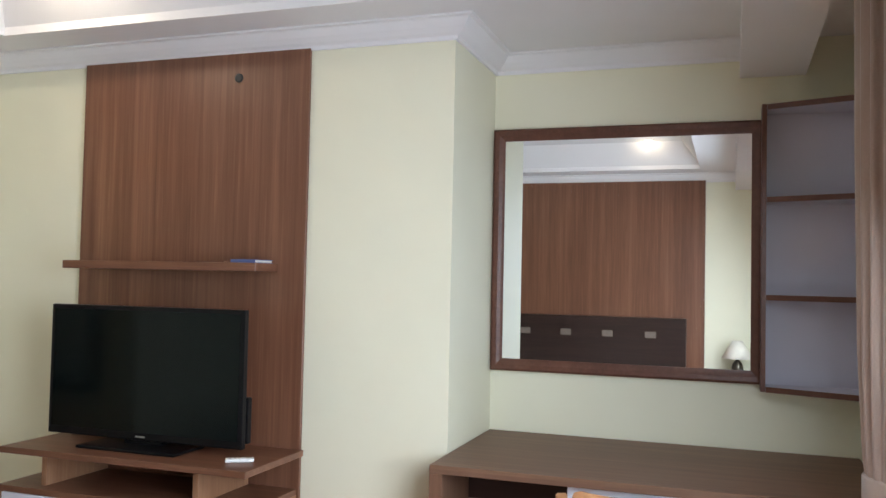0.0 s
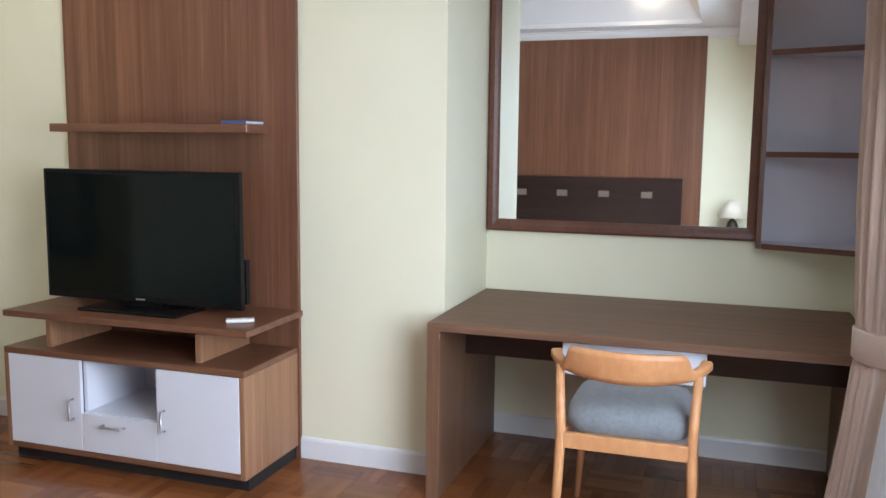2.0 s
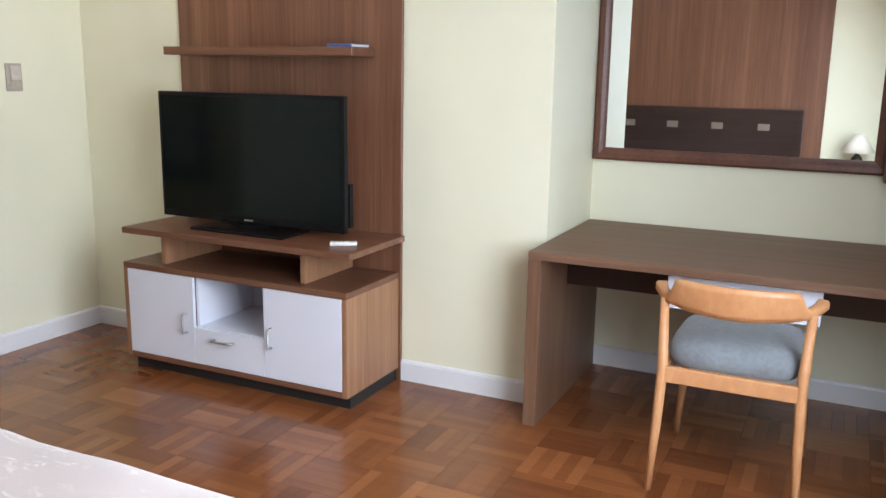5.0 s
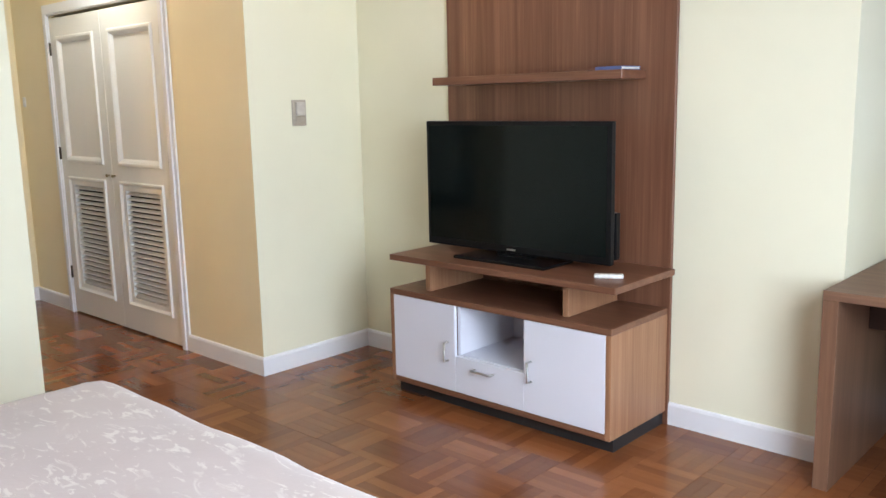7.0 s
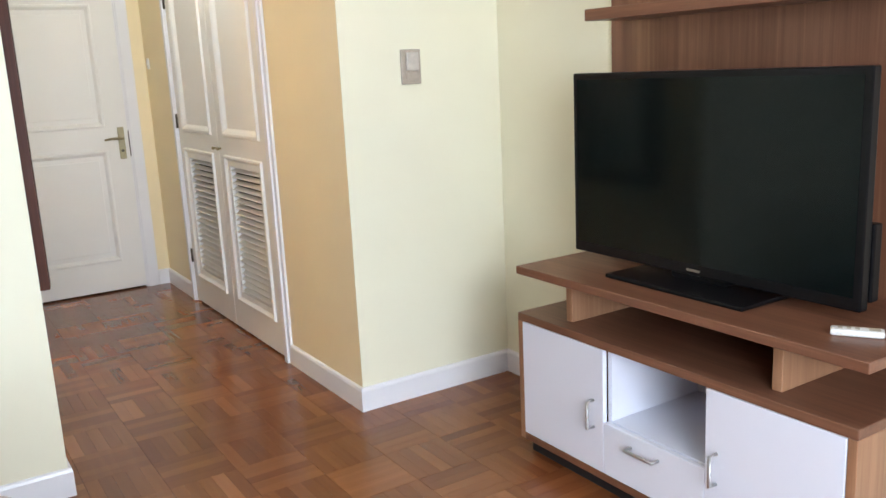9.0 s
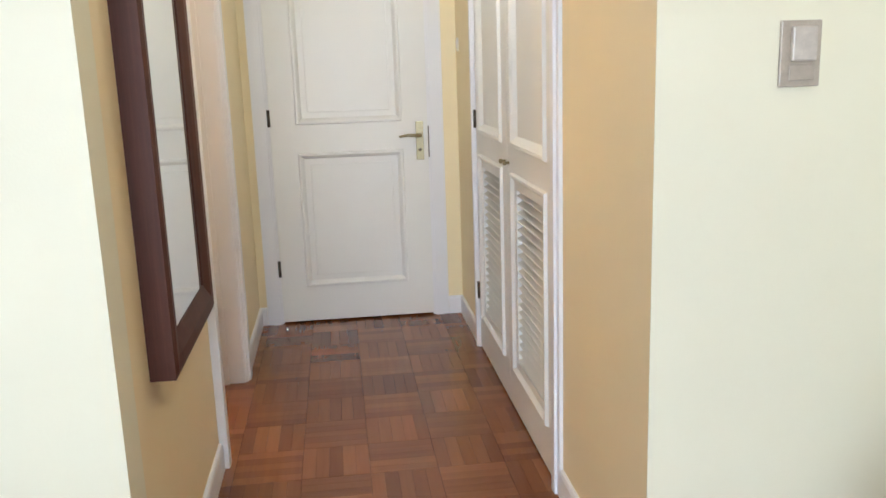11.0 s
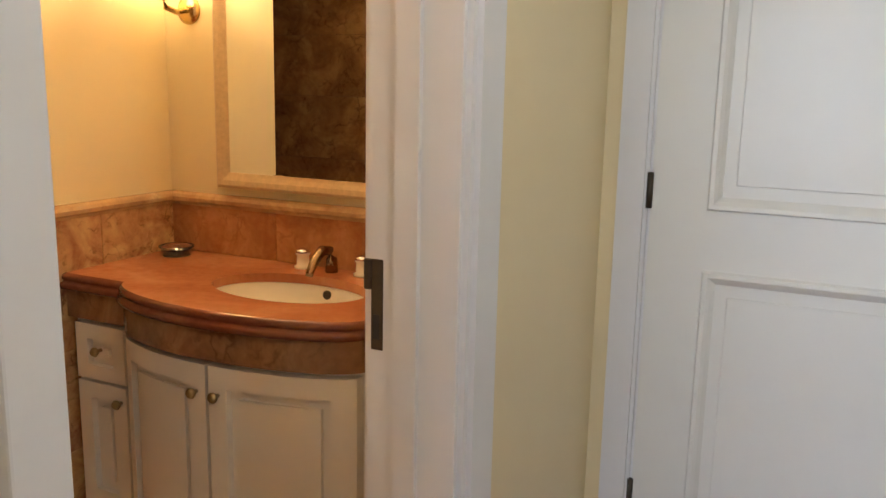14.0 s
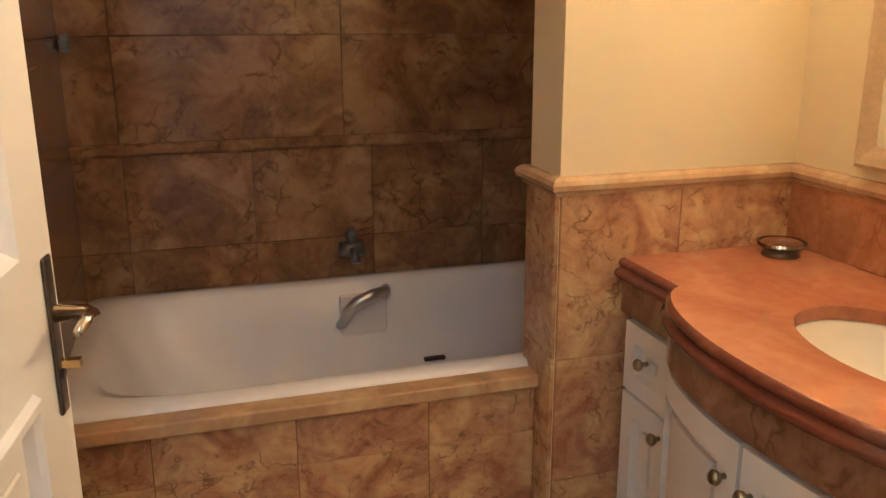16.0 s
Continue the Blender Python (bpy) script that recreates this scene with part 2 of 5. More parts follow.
def marble(name, a, b_, c, vein, rough=0.16, scale=5.0, veins=1.0):
    m, nt, b = base_mat(name, rough, spec=0.5)
    v = coords(nt, (1, 1, 1), shift=True)
    big = noise_tex(nt, v, scale, 6, 0.62, 0.9)
    col = ramp(nt, big, [(0.36, a), (0.5, b_), (0.63, c)])
    wv = noise_tex(nt, v, scale * 1.1, 5, 0.6, 1.6)
    vo = nt.nodes.new("ShaderNodeTexVoronoi")
    vo.feature = 'DISTANCE_TO_EDGE'
    vo.inputs["Scale"].default_value = scale * 1.9
    wob = nt.nodes.new("ShaderNodeVectorMath")
    wob.operation = 'MULTIPLY_ADD'
    wob.inputs[1].default_value = (0.22, 0.22, 0.22)
    wn3 = nt.nodes.new("ShaderNodeTexNoise")
    wn3.inputs["Scale"].default_value = scale * 1.6
    wn3.inputs["Detail"].default_value = 5
    nt.links.new(v, wn3.inputs["Vector"])
    nt.links.new(wn3.outputs[1], wob.inputs[0])
    nt.links.new(v, wob.inputs[2])
    nt.links.new(wob.outputs[0], vo.inputs["Vector"])
    vm = ramp(nt, vo.outputs[0], [(0.0, (0.85,) * 3), (0.03, (0.55,) * 3), (0.085, (0,) * 3)])
    gate = ramp(nt, wv, [(0.47, (0,) * 3), (0.62, (1,) * 3)])
    col = mix(nt, mix(nt, 1.0, mix(nt, 1.0, vm, gate, 'MULTIPLY'), (veins,) * 3, 'MULTIPLY'), col, vein)
    fine = noise_tex(nt, v, 40, 5)
    col = mix(nt, 0.25, col, ramp(nt, fine, [(0.3, a), (0.7, c)]))
    nt.links.new(col, b.inputs["Base Color"])
    bump(nt, b, fine, 0.03, 0.001)
    return m


marble_tile = marble("tawny_marble_tile", (0.30, 0.125, 0.07), (0.50, 0.295, 0.14), (0.66, 0.46, 0.22), (0.085, 0.035, 0.014), 0.12, 7.0)
# tawny marble darkened: the tub alcove's shade is put into its colour
marble_shaded = marble("shaded_tawny_marble", (0.135, 0.062, 0.03), (0.24, 0.13, 0.058), (0.34, 0.21, 0.10), (0.06, 0.022, 0.01), 0.14)
marble_red = marble("rose_marble_slab", (0.36, 0.13, 0.058), (0.44, 0.175, 0.082), (0.52, 0.24, 0.125), (0.25, 0.085, 0.04), 0.10, 3.0, 0.25)
# slab's rose marble darkened, so the rolled edge carries its shading as colour
marble_edge_shaded = marble("shaded_rose_marble_edge", (0.11, 0.032, 0.018), (0.16, 0.05, 0.028), (0.21, 0.075, 0.042), (0.12, 0.04, 0.02), 0.08, 3.0, 0.25)
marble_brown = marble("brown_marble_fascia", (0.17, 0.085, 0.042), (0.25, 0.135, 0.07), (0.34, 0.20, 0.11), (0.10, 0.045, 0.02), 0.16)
marble_amber = marble("amber_marble_splash", (0.30, 0.115, 0.05), (0.42, 0.19, 0.08), (0.53, 0.28, 0.12), (0.20, 0.07, 0.03), 0.12, 6.0, 0.6)
marble_pale = marble("pale_marble_moulding", (0.40, 0.24, 0.12), (0.52, 0.34, 0.17), (0.62, 0.45, 0.24), (0.26, 0.12, 0.05), 0.14, 6.0, 0.35)
gilt = plain("cream_gilt_wood", (0.62, 0.47, 0.27), 0.35, 0.0, 0.05)


def glow(name, color, strength):
    m, nt, b = base_mat(name, 0.5)
    socket(b, "Emission Color").default_value = (*color, 1)
    socket(b, "Emission Strength").default_value = strength
    socket(b, "Base Color").default_value = (0.9, 0.85, 0.75, 1)
    return m


lamp_glow = glow("lit_lamp_lens", (1.0, 0.86, 0.66), 14)
sconce_glow = glow("lit_sconce_glass", (1.0, 0.68, 0.34), 10)


# ---- mesh helpers ----
origin = {}


def box(bm, x0, y0, z0, x1, y1, z1):
    v = [bm.verts.new((x, y, z)) for x in (x0, x1) for y in (y0, y1) for z in (z0, z1)]
    for f in ((0, 1, 3, 2), (4, 6, 7, 5), (0, 4, 5, 1), (2, 3, 7, 6), (0, 2, 6, 4), (1, 5, 7, 3)):
        bm.faces.new([v[i] for i in f])
    return v


def boxes(*rows):
    bm = bmesh.new()
    for r in rows:
        box(bm, *r)
    return bm


def rounded(bm, r=0.003, seg=2):
    bmesh.ops.recalc_face_normals(bm, faces=bm.faces[:])
    edges = [e for e in bm.edges if len(e.link_faces) == 2 and e.calc_face_angle(0) > 0.6]
    bmesh.ops.bevel(bm, geom=edges, offset=r, offset_type='OFFSET', segments=seg, profile=0.5, affect='EDGES', clamp_overlap=True)
    return bm


def mesh_of(name, bm, material, smooth=False, shift=None):
    if shift is not None:
        bmesh.ops.translate(bm, verts=bm.verts[:], vec=-Vector(shift))
    bmesh.ops.recalc_face_normals(bm, faces=bm.faces[:])
    for f in bm.faces:
        f.smooth = smooth
    me = bpy.data.meshes.new(name)
    bm.to_mesh(me)
    bm.free()
    me.materials.append(material)
    return me


def part(name, bm, material, parent, label="", smooth=False):
    o = origin[parent]
    ob = new(name, mesh_of(name, bm, material, smooth, o))
    ob.parent = parent
    origin[ob] = o
    return tagged(ob, label)


def thing(name, place, label, category, group="", kind=""):
    ob = new(name)
    ob.empty_display_size = 0.05
    ob.location = place
    origin[ob] = Vector(place)
    return tagged(ob, label, category, group, kind)


def single(name, bm, material, label, category, smooth=False, kind=""):
    ob = new(name, mesh_of(name, bm, material, smooth))
    origin[ob] = Vector((0, 0, 0))
    return tagged(ob, label, category, "", kind)


def structure(name, bm, material, label="", category=""):
    return single(name, bm, material, label, category, False, "structure")


def sweep(bm, pts, profile, closed=False):
    """A profile of (out, z) carried along level points; out is to the left of travel, corners mitred."""
    rings = []
    n = len(pts)
    for i, p in enumerate(pts):
        p = Vector(p)
        d0 = (p - Vector(pts[i - 1])).normalized() if i or closed else None
        d1 = (Vector(pts[(i + 1) % n]) - p).normalized() if i < n - 1 or closed else None
        d0, d1 = d0 or d1, d1 or d0
        n0, n1 = Vector((-d0.y, d0.x)), Vector((-d1.y, d1.x))
        m = (n0 + n1) / (1 + n0.dot(n1))
        rings.append([bm.verts.new((p.x + m.x * o, p.y + m.y * o, z)) for o, z in profile])
    k = len(profile)
    for i in range(n if closed else n - 1):
        a, b = rings[i], rings[(i + 1) % n]
        for j in range(k):
            bm.faces.new((a[j], a[(j + 1) % k], b[(j + 1) % k], b[j]))
    if not closed:
        bm.faces.new(rings[0])
        bm.faces.new(rings[-1][::-1])
    return bm


def tube(bm, pts, radii, seg=10):
    """A round bar through points, with a radius at each."""
    pts = [Vector(p) for p in pts]
    if isinstance(radii, (int, float)):
        radii = [radii] * len(pts)
    rings = []
    for i, p in enumerate(pts):
        d = (pts[min(i + 1, len(pts) - 1)] - pts[max(i - 1, 0)]).normalized()
        u = d.cross(Vector((0, 0, 1)) if abs(d.z) < 0.9 else Vector((1, 0, 0))).normalized()
        w = d.cross(u)
        rings.append([bm.verts.new(p + (u * math.cos(a) + w * math.sin(a)) * radii[i]) for a in [2 * math.pi * j / seg for j in range(seg)]])
    for a, b in zip(rings, rings[1:]):
        for j in range(seg):
            bm.faces.new((a[j], a[(j + 1) % seg], b[(j + 1) % seg], b[j]))
    bm.faces.new(rings[0][::-1])
    bm.faces.new(rings[-1])
    return bm


def lathe(bm, centre, profile, seg=20, axis='Z'):
    """Rings of (radius, height) turned about an upright axis at centre, or about X or Y."""
    rings = []
    for r, h in profile:
        ring = []
        for j in range(seg):
            a = 2 * math.pi * j / seg
            u, v = r * math.cos(a), r * math.sin(a)
            off = {'Z': (u, v, h), 'X': (h, u, v), 'Y': (u, h, v)}[axis]
            ring.append(bm.verts.new(Vector(centre) + Vector(off)))
        rings.append(ring)
    for a, b in zip(rings, rings[1:]):
        for j in range(seg):
            bm.faces.new((a[j], a[(j + 1) % seg], b[(j + 1) % seg], b[j]))
    bm.faces.new(rings[0][::-1])
    bm.faces.new(rings[-1])
    return bm


def prism(bm, outline, z0, z1):
    lo = [bm.verts.new((x, y, z0)) for x, y in outline]
    hi = [bm.verts.new((x, y, z1)) for x, y in outline]
    n = len(outline)
    bm.faces.new(lo[::-1])
    bm.faces.new(hi)
    for i in range(n):
        bm.faces.new((lo[i], lo[(i + 1) % n], hi[(i + 1) % n], hi[i]))
    return bm


# ---- the plan ----
XL, XR = -3.775, 0.66          # bedroom side walls
YB, YT, YR = -0.65, 3.53, 4.20  # headboard wall, television wall, desk recess wall
XC = -1.09                     # return beside the recess
CY0, CY1, XE = 1.63, 2.775, -6.68   # corridor walls and its end
BX0, BX1, BY0, BY1 = -6.72, -4.95, -0.90, 1.46   # bathroom
SOF, TRAY, TOP = 2.635, 2.88, 3.05
DOOR_H = 2.06

structure("wall_tv", boxes((-3.90, YT, -0.05, XC, 4.34, TOP)), wall_paint, "smooth cream painted wall behind the television", "wall")
structure("wall_recess", boxes((XC, YR, -0.05, 0.82, 4.34, TOP)), wall_paint, "cream painted wall of the desk recess", "wall")
structure("wall_switch", boxes((-3.90, 2.875, -0.05, XL, YT, TOP), (XL - 0.004, CY1, -0.05, XL, 2.875, TOP)), wall_paint, "cream painted short wall with a light switch", "wall")
structure("wall_head", boxes((-3.90, -0.78, -0.05, 0.82, YB, TOP)), wall_paint, "cream painted wall behind the bed", "wall")
structure("wall_bed_side", boxes((-3.90, YB, -0.05, XL, CY0, TOP)), wall_paint, "cream painted wall beside the bed", "wall")
WY0, WY1, WZ0, WZ1 = 0.50, 3.05, 0.06, 2.30
structure("wall_window", boxes((XR, YB, -0.05, 0.82, WY0, TOP), (XR, WY1, -0.05, 0.82, YR, TOP), (XR, WY0, WZ1, 0.82, WY1, TOP), (XR, WY0, -0.05, 0.82, WY1, WZ0)), wall_paint, "cream painted wall with a wide glazed opening", "wall")
CL0, CL1 = -6.055, -4.585      # closet opening
structure("wall_closet", boxes((XE, CY1, -0.05, CL0, 2.875, TOP), (CL1, CY1, -0.05, XL - 0.004, 2.875, TOP), (CL0, CY1, DOOR_H, CL1, 2.875, TOP)), wall_tan, "cream corridor wall around the louvred closet", "wall")
# closet shell: darkness behind the slats comes from its colour
structure("wall_closet_inside", boxes((-6.3, 3.40, -0.05, -3.90, 3.50, 2.5), (-6.3, 2.875, -0.05, -6.2, 3.40, 2.5), (-6.3, 2.875, 2.5, -3.90, 3.50, 2.6)), void, "inside of the closet, its darkness painted near-black", "wall")
BD0, BD1 = -5.805, -4.988        # bathroom doorway
structure("wall_bath_front", boxes((XE, BY1, -0.05, BD0, CY0, TOP), (BD1, BY1, -0.05, -3.90, CY0, TOP), (BD0, BY1, DOOR_H, BD1, CY0, TOP)), wall_tan, "cream corridor wall with the bathroom doorway", "wall")
ED0, ED1 = 1.752, 2.612        # end door opening
structure("wall_end", boxes((-6.85, CY0 - 0.16, -0.05, XE, ED0, TOP), (-6.85, ED1, -0.05, XE, 2.875, TOP), (-6.85, ED0, DOOR_H, XE, ED1, TOP)), wall_tan, "cream wall at the corridor's end", "wall")
structure("wall_behind_door", boxes((-7.0, ED0 - 0.1, -0.05, -6.86, ED1 + 0.1, 2.3)), void, "unseen near-black wall added to close the end doorway", "wall")
structure("wall_bath_vanity", boxes((-6.85, -1.02, -0.05, BX0, BY1, TOP)), bath_paint, "cream painted bathroom wall behind the vanity", "wall")
structure("wall_bath_tub", boxes((BX0, -1.02, -0.05, -4.83, BY0, TOP)), grout, "bathroom wall along the tub", "wall")
structure("wall_bath_side", boxes((BX1, BY0, -0.05, -4.83, BY1, TOP)), grout, "cream bathroom wall behind the open door", "wall")
PX, PY0, PY1 = -6.092, -0.04, 0.13
structure("wall_pier", boxes((BX0, PY0, 0.0, PX, PY1, 2.45)), bath_paint, "cream painted stub wall between tub and vanity", "wall")

# ceilings
def frame_bm(x0, y0, x1, y1, i0, j0, i1, j1, z0, z1):
    return boxes((x0, y0, z0, i0, y1, z1), (i1, y0, z0, x1, y1, z1), (i0, y0, z0, i1, j0, z1), (i0, j1, z0, i1, y1, z1))


TX0, TX1, TY0, TY1 = -3.29, -0.24, -0.26, 3.20
structure("ceiling", frame_bm(XL, YB, XR, YR, TX0, TY0, TX1, TY1, SOF, SOF + 0.04), ceil_paint, "white plaster ceiling border", "ceiling")
bm = bmesh.new()
lo = [bm.verts.new((x, y, SOF + 0.04)) for x, y in ((TX0, TY0), (TX1, TY0), (TX1, TY1), (TX0, TY1))]
hi = [bm.verts.new((x, y, TRAY)) for x, y in ((TX0 + 0.16, TY0 + 0.2), (TX1 - 0.16, TY0 + 0.2), (TX1 - 0.16, TY1 - 0.2), (TX0 + 0.16, TY1 - 0.2))]
for i in range(4):
    bm.faces.new((lo[i], lo[(i + 1) % 4], hi[(i + 1) % 4], hi[i]))
bm.faces.new(hi)
structure("ceiling_tray", bm, ceil_paint, "recessed white tray ceiling with sloping sides", "ceiling")
structure("ceiling_beam", boxes((0.09, YB, 2.465, 0.375, YR, SOF - 0.002)), ceil_paint, "boxed white ceiling beam beside the curtain track", "beam")
structure("ceiling_corridor", boxes((XE, CY0, 2.45, XL, CY1, 2.52)), ceil_paint, "white plaster corridor ceiling", "ceiling")
structure("wall_over_corridor", boxes((-3.90, CY0, 2.52, XL, CY1, TOP)), wall_paint, "cream wall above the corridor mouth", "wall")
structure("ceiling_bath", boxes((BX0, BY0, 2.45, BX1, BY1, 2.52)), ceil_paint, "white bathroom ceiling", "ceiling")

CROWN = [(0.0, 2.545), (0.012, 2.545), (0.016, 2.562), (0.035, 2.572), (0.06, 2.592), (0.078, 2.612), (0.085, 2.622), (0.105, 2.625), (0.105, SOF - 0.001), (0.0, SOF - 0.001)]
structure("trim_crown", sweep(bmesh.new(), [(0.09, YR), (XC, YR), (XC, YT), (XL, YT), (XL, YB), (0.09, YB)], CROWN), ceil_paint, "white moulded plaster crown along the ceiling", "moulding")
BASE = [(0.0, 0.0), (0.014, 0.0), (0.014, 0.088), (0.010, 0.098), (0.004, 0.102), (0.0, 0.102)]


def baseboard(pts):
    structure("baseboard", sweep(bmesh.new(), pts, BASE), trim_paint, "white painted wooden baseboard", "baseboard")


baseboard([(XR, YR), (XC, YR), (XC, YT), (-1.79, YT)])
baseboard([(-3.07, YT), (XL, YT), (XL, CY1), (CL1 + 0.075, CY1)])
baseboard([(CL0 - 0.08, CY1), (XE, CY1), (XE, ED1 + 0.082)])
baseboard([(XE, ED0 - 0.082), (XE, CY0), (BD0 - 0.142, CY0)])
baseboard([(BD1 + 0.058, CY0), (XL, CY0), (XL, YB), (-3.3, YB)])

# ---- doors ----
def ring(bm, x0, z0, x1, z1, w, h, y=0.0, drop=0.0):
    """A mitred moulding round a rectangle on the face y, facing -y; drop: how far its inner edge lies behind."""
    prof = [(0.0, 0.0), (w * 0.15, -h), (w * 0.45, -h), (w * 0.7, -h * 0.3), (w, drop)]
    loops = []
    for o, d in prof:
        loops.append([bm.verts.new(p) for p in ((x0 + o, y + d, z0 + o), (x1 - o, y + d, z0 + o), (x1 - o, y + d, z1 - o), (x0 + o, y + d, z1 - o))])
    for a, b in zip(loops, loops[1:]):
        for i in range(4):
            bm.faces.new((a[i], a[(i + 1) % 4], b[(i + 1) % 4], b[i]))
    return bm


def lever(door, x, z, side, mat_plate, mat_lever, y=0.0, out=-1, half=0.021, reach=0.115):
    """Backplate and lever on the face y; side: the way the lever points; out: -1 towards -y."""
    bm = boxes((x - half, min(y, y + out * 0.006), z - 0.105, x + half, max(y, y + out * 0.006), z + 0.105))
    plate = part("backplate", rounded(bm, 0.004), mat_plate, door, "aged brass backplate")
    bm = tube(bmesh.new(), [(x, y + out * 0.004, z + 0.03), (x, y + out * 0.045, z + 0.03), (x + side * 0.02, y + out * 0.055, z + 0.032), (x + side * reach * 0.6, y + out * 0.055, z + 0.036), (x + side * reach, y + out * 0.05, z + 0.028)], [0.012, 0.010, 0.010, 0.008, 0.006])
    part("lever", bm, mat_lever, plate, "curved brass lever", True)
    part("keyhole", lathe(bmesh.new(), (x, y + out * 0.0065, z - 0.05), [(0.009, 0), (0.009, out * 0.002)], 12, 'Y'), dark_metal, plate, "", True)


def hinge(door, x, z, y=-0.004, h=0.09):
    part("hinge", tube(bmesh.new(), [(x, y, z - h / 2), (x, y, z + h / 2)], 0.008, 8), dark_metal, door, "dark metal hinge", True)


def panel_leaf(door, w, h, lower, upper, t=0.04):
    """A leaf with two sunk panels in raised mouldings on both faces; front face at y = 0."""
    m = 0.145
    rails = [(0, 0, lower[0]), (0, lower[1], upper[0]), (0, upper[1], h)]
    bm = boxes((0, 0, 0, m, t, h), (w - m, 0, 0, w, t, h))
    for _, a, b in rails:
        box(bm, m, 0, a, w - m, t, b)
    part("leaf", bm, door_paint, door)
    for z0, z1 in (lower, upper):
        part("panel", boxes((m, 0.008, z0, w - m, t - 0.008, z1)), door_paint, door)
        mo = ring(bmesh.new(), m - 0.008, z0 - 0.008, w - m + 0.008, z1 + 0.008, 0.034, 0.010, 0.0, 0.008)
        part("panel_moulding", mo, door_paint, door)
        bm = ring(bmesh.new(), m - 0.008, z0 - 0.008, w - m + 0.008, z1 + 0.008, 0.034, 0.010, 0.0, 0.008)
        for v in bm.verts:
            v.co.y = t - v.co.y
        part("panel_moulding", bm, door_paint, door)
        mi = 0.055
        bm = boxes((m + mi, 0.003, z0 + mi, w - m - mi, 0.009, z1 - mi))
        part("panel_field", rounded(bm, 0.003, 1), door_paint, door)


# local front faces -y; origin at the hinge on the floor
def make_door(name, label, cat="door"):
    d = new(name)
    d.empty_display_size = 0.05
    origin[d] = Vector((0, 0, 0))
    return tagged(d, label, cat, "", "structure")


end_door = make_door("door_1", "closed off-white panelled door with brass lever at the corridor's end")
panel_leaf(end_door, 0.845, 2.03, (0.205, 0.932), (1.098, 1.86))
lever(end_door, 0.80, 0.98, -1, antique, antique)
for z in (0.306, 1.13, 1.82):
    hinge(end_door, -0.004, z)
end_door.matrix_world = pose(-6.672, 1.760, 0.012, 0, 0, 90)

bath_plate = plain("dull_bronze_plate", (0.20, 0.16, 0.11), 0.35, 1.0)
bath_lever = plain("worn_nickel_lever", (0.62, 0.55, 0.42), 0.2, 1.0)
bath_door = make_door("door_2", "white panelled bathroom door standing open inwards, brass lever")
panel_leaf(bath_door, 0.745, 2.03, (0.205, 0.925), (1.09, 1.86), 0.038)
lever(bath_door, 0.708, 0.967, -1, bath_plate, bath_lever, 0.0, -1, 0.015, 0.075)
lever(bath_door, 0.708, 0.967, -1, bath_plate, bath_lever, 0.038, 1, 0.015, 0.075)
part("key", boxes((0.7015, -0.03, 0.925, 0.7145, -0.006, 0.935)), brass, bath_door, "small brass key")
for z in (0.306, 1.13, 1.82):
    hinge(bath_door, -0.004, z)
bath_door.matrix_world = pose(-5.022, 1.445, 0.012, 0, 0, -97.3)


def casing(name, pts, label, w, d, m, w2=None, plain_side=None):
    """An architrave round an opening: (u, z) outline, on a local face y = 0, facing -y."""
    bm = bmesh.new()
    u0, u1, h = pts
    for lo_, hi_, dep in ((0.0, w, d * 0.55), (w * 0.12, w * 0.62, d)):
        k = (w2 or w) / w
        if not plain_side:
            box(bm, u0 - hi_, -dep, 0, u0 - lo_, 0, h + lo_)
        box(bm, u1 + lo_ * k, -dep, 0, u1 + hi_ * k, 0, h + lo_)
        box(bm, u0 - hi_, -dep, h + lo_, u1 + hi_ * k, 0, h + hi_)
    if plain_side:
        rounded_board = rounded(boxes((u0 - plain_side[0], -plain_side[1], 0, u0, 0, h - 0.001)), 0.003, 2)
        me = bpy.data.meshes.new("board")
        rounded_board.to_mesh(me)
        rounded_board.free()
        bm.from_mesh(me)
        bpy.data.meshes.remove(me)
    ob = structure(name, bm, trim_paint, label, "door frame")
    ob.matrix_world = m
    return ob


casing("trim_door_end", (ED0, ED1, DOOR_H), "white gloss architrave round the end door", 0.08, 0.022, pose(XE, 0, 0, 0, 0, 90))
casing("trim_closet", (CL0, CL1, DOOR_H), "white gloss architrave round the closet", 0.075, 0.022, pose(0, CY1, 0))
casing("trim_bath_door", (-BD1, -BD0, DOOR_H), "white gloss architrave of the bathroom doorway", 0.075, 0.024, pose(0, CY0, 0, 0, 0, 180), 0.14, (0.056, 0.031))
casing("trim_bath_inner", (BD0, BD1, DOOR_H), "white gloss architrave inside the bathroom", 0.07, 0.02, pose(0, BY1, 0))
# door linings with a stop
structure("trim_bath_lining", boxes((BD0, BY1 - 0.002, 0, BD0 + 0.012, CY0 + 0.002, DOOR_H), (BD1 - 0.012, BY1 - 0.002, 0, BD1, CY0 + 0.002, DOOR_H), (BD0 + 0.012, BY1 - 0.002, DOOR_H - 0.012, BD1 - 0.012, CY0 + 0.002, DOOR_H),
                                    (BD0 + 0.012, 1.515, 0, BD0 + 0.024, 1.56, DOOR_H - 0.012)), trim_paint, "white lining of the bathroom doorway", "door frame")
structure("trim_end_lining", boxes((-6.85, ED0, 0, XE + 0.002, ED0 + 0.007, DOOR_H), (-6.85, ED1 - 0.007, 0, XE + 0.002, ED1, DOOR_H), (-6.85, ED0 + 0.007, DOOR_H - 0.012, XE + 0.002, ED1 - 0.007, DOOR_H), (-6.79, ED0 + 0.007, 0, -6.72, ED0 + 0.02, DOOR_H - 0.012)), trim_paint, "white lining of the end doorway", "door frame")

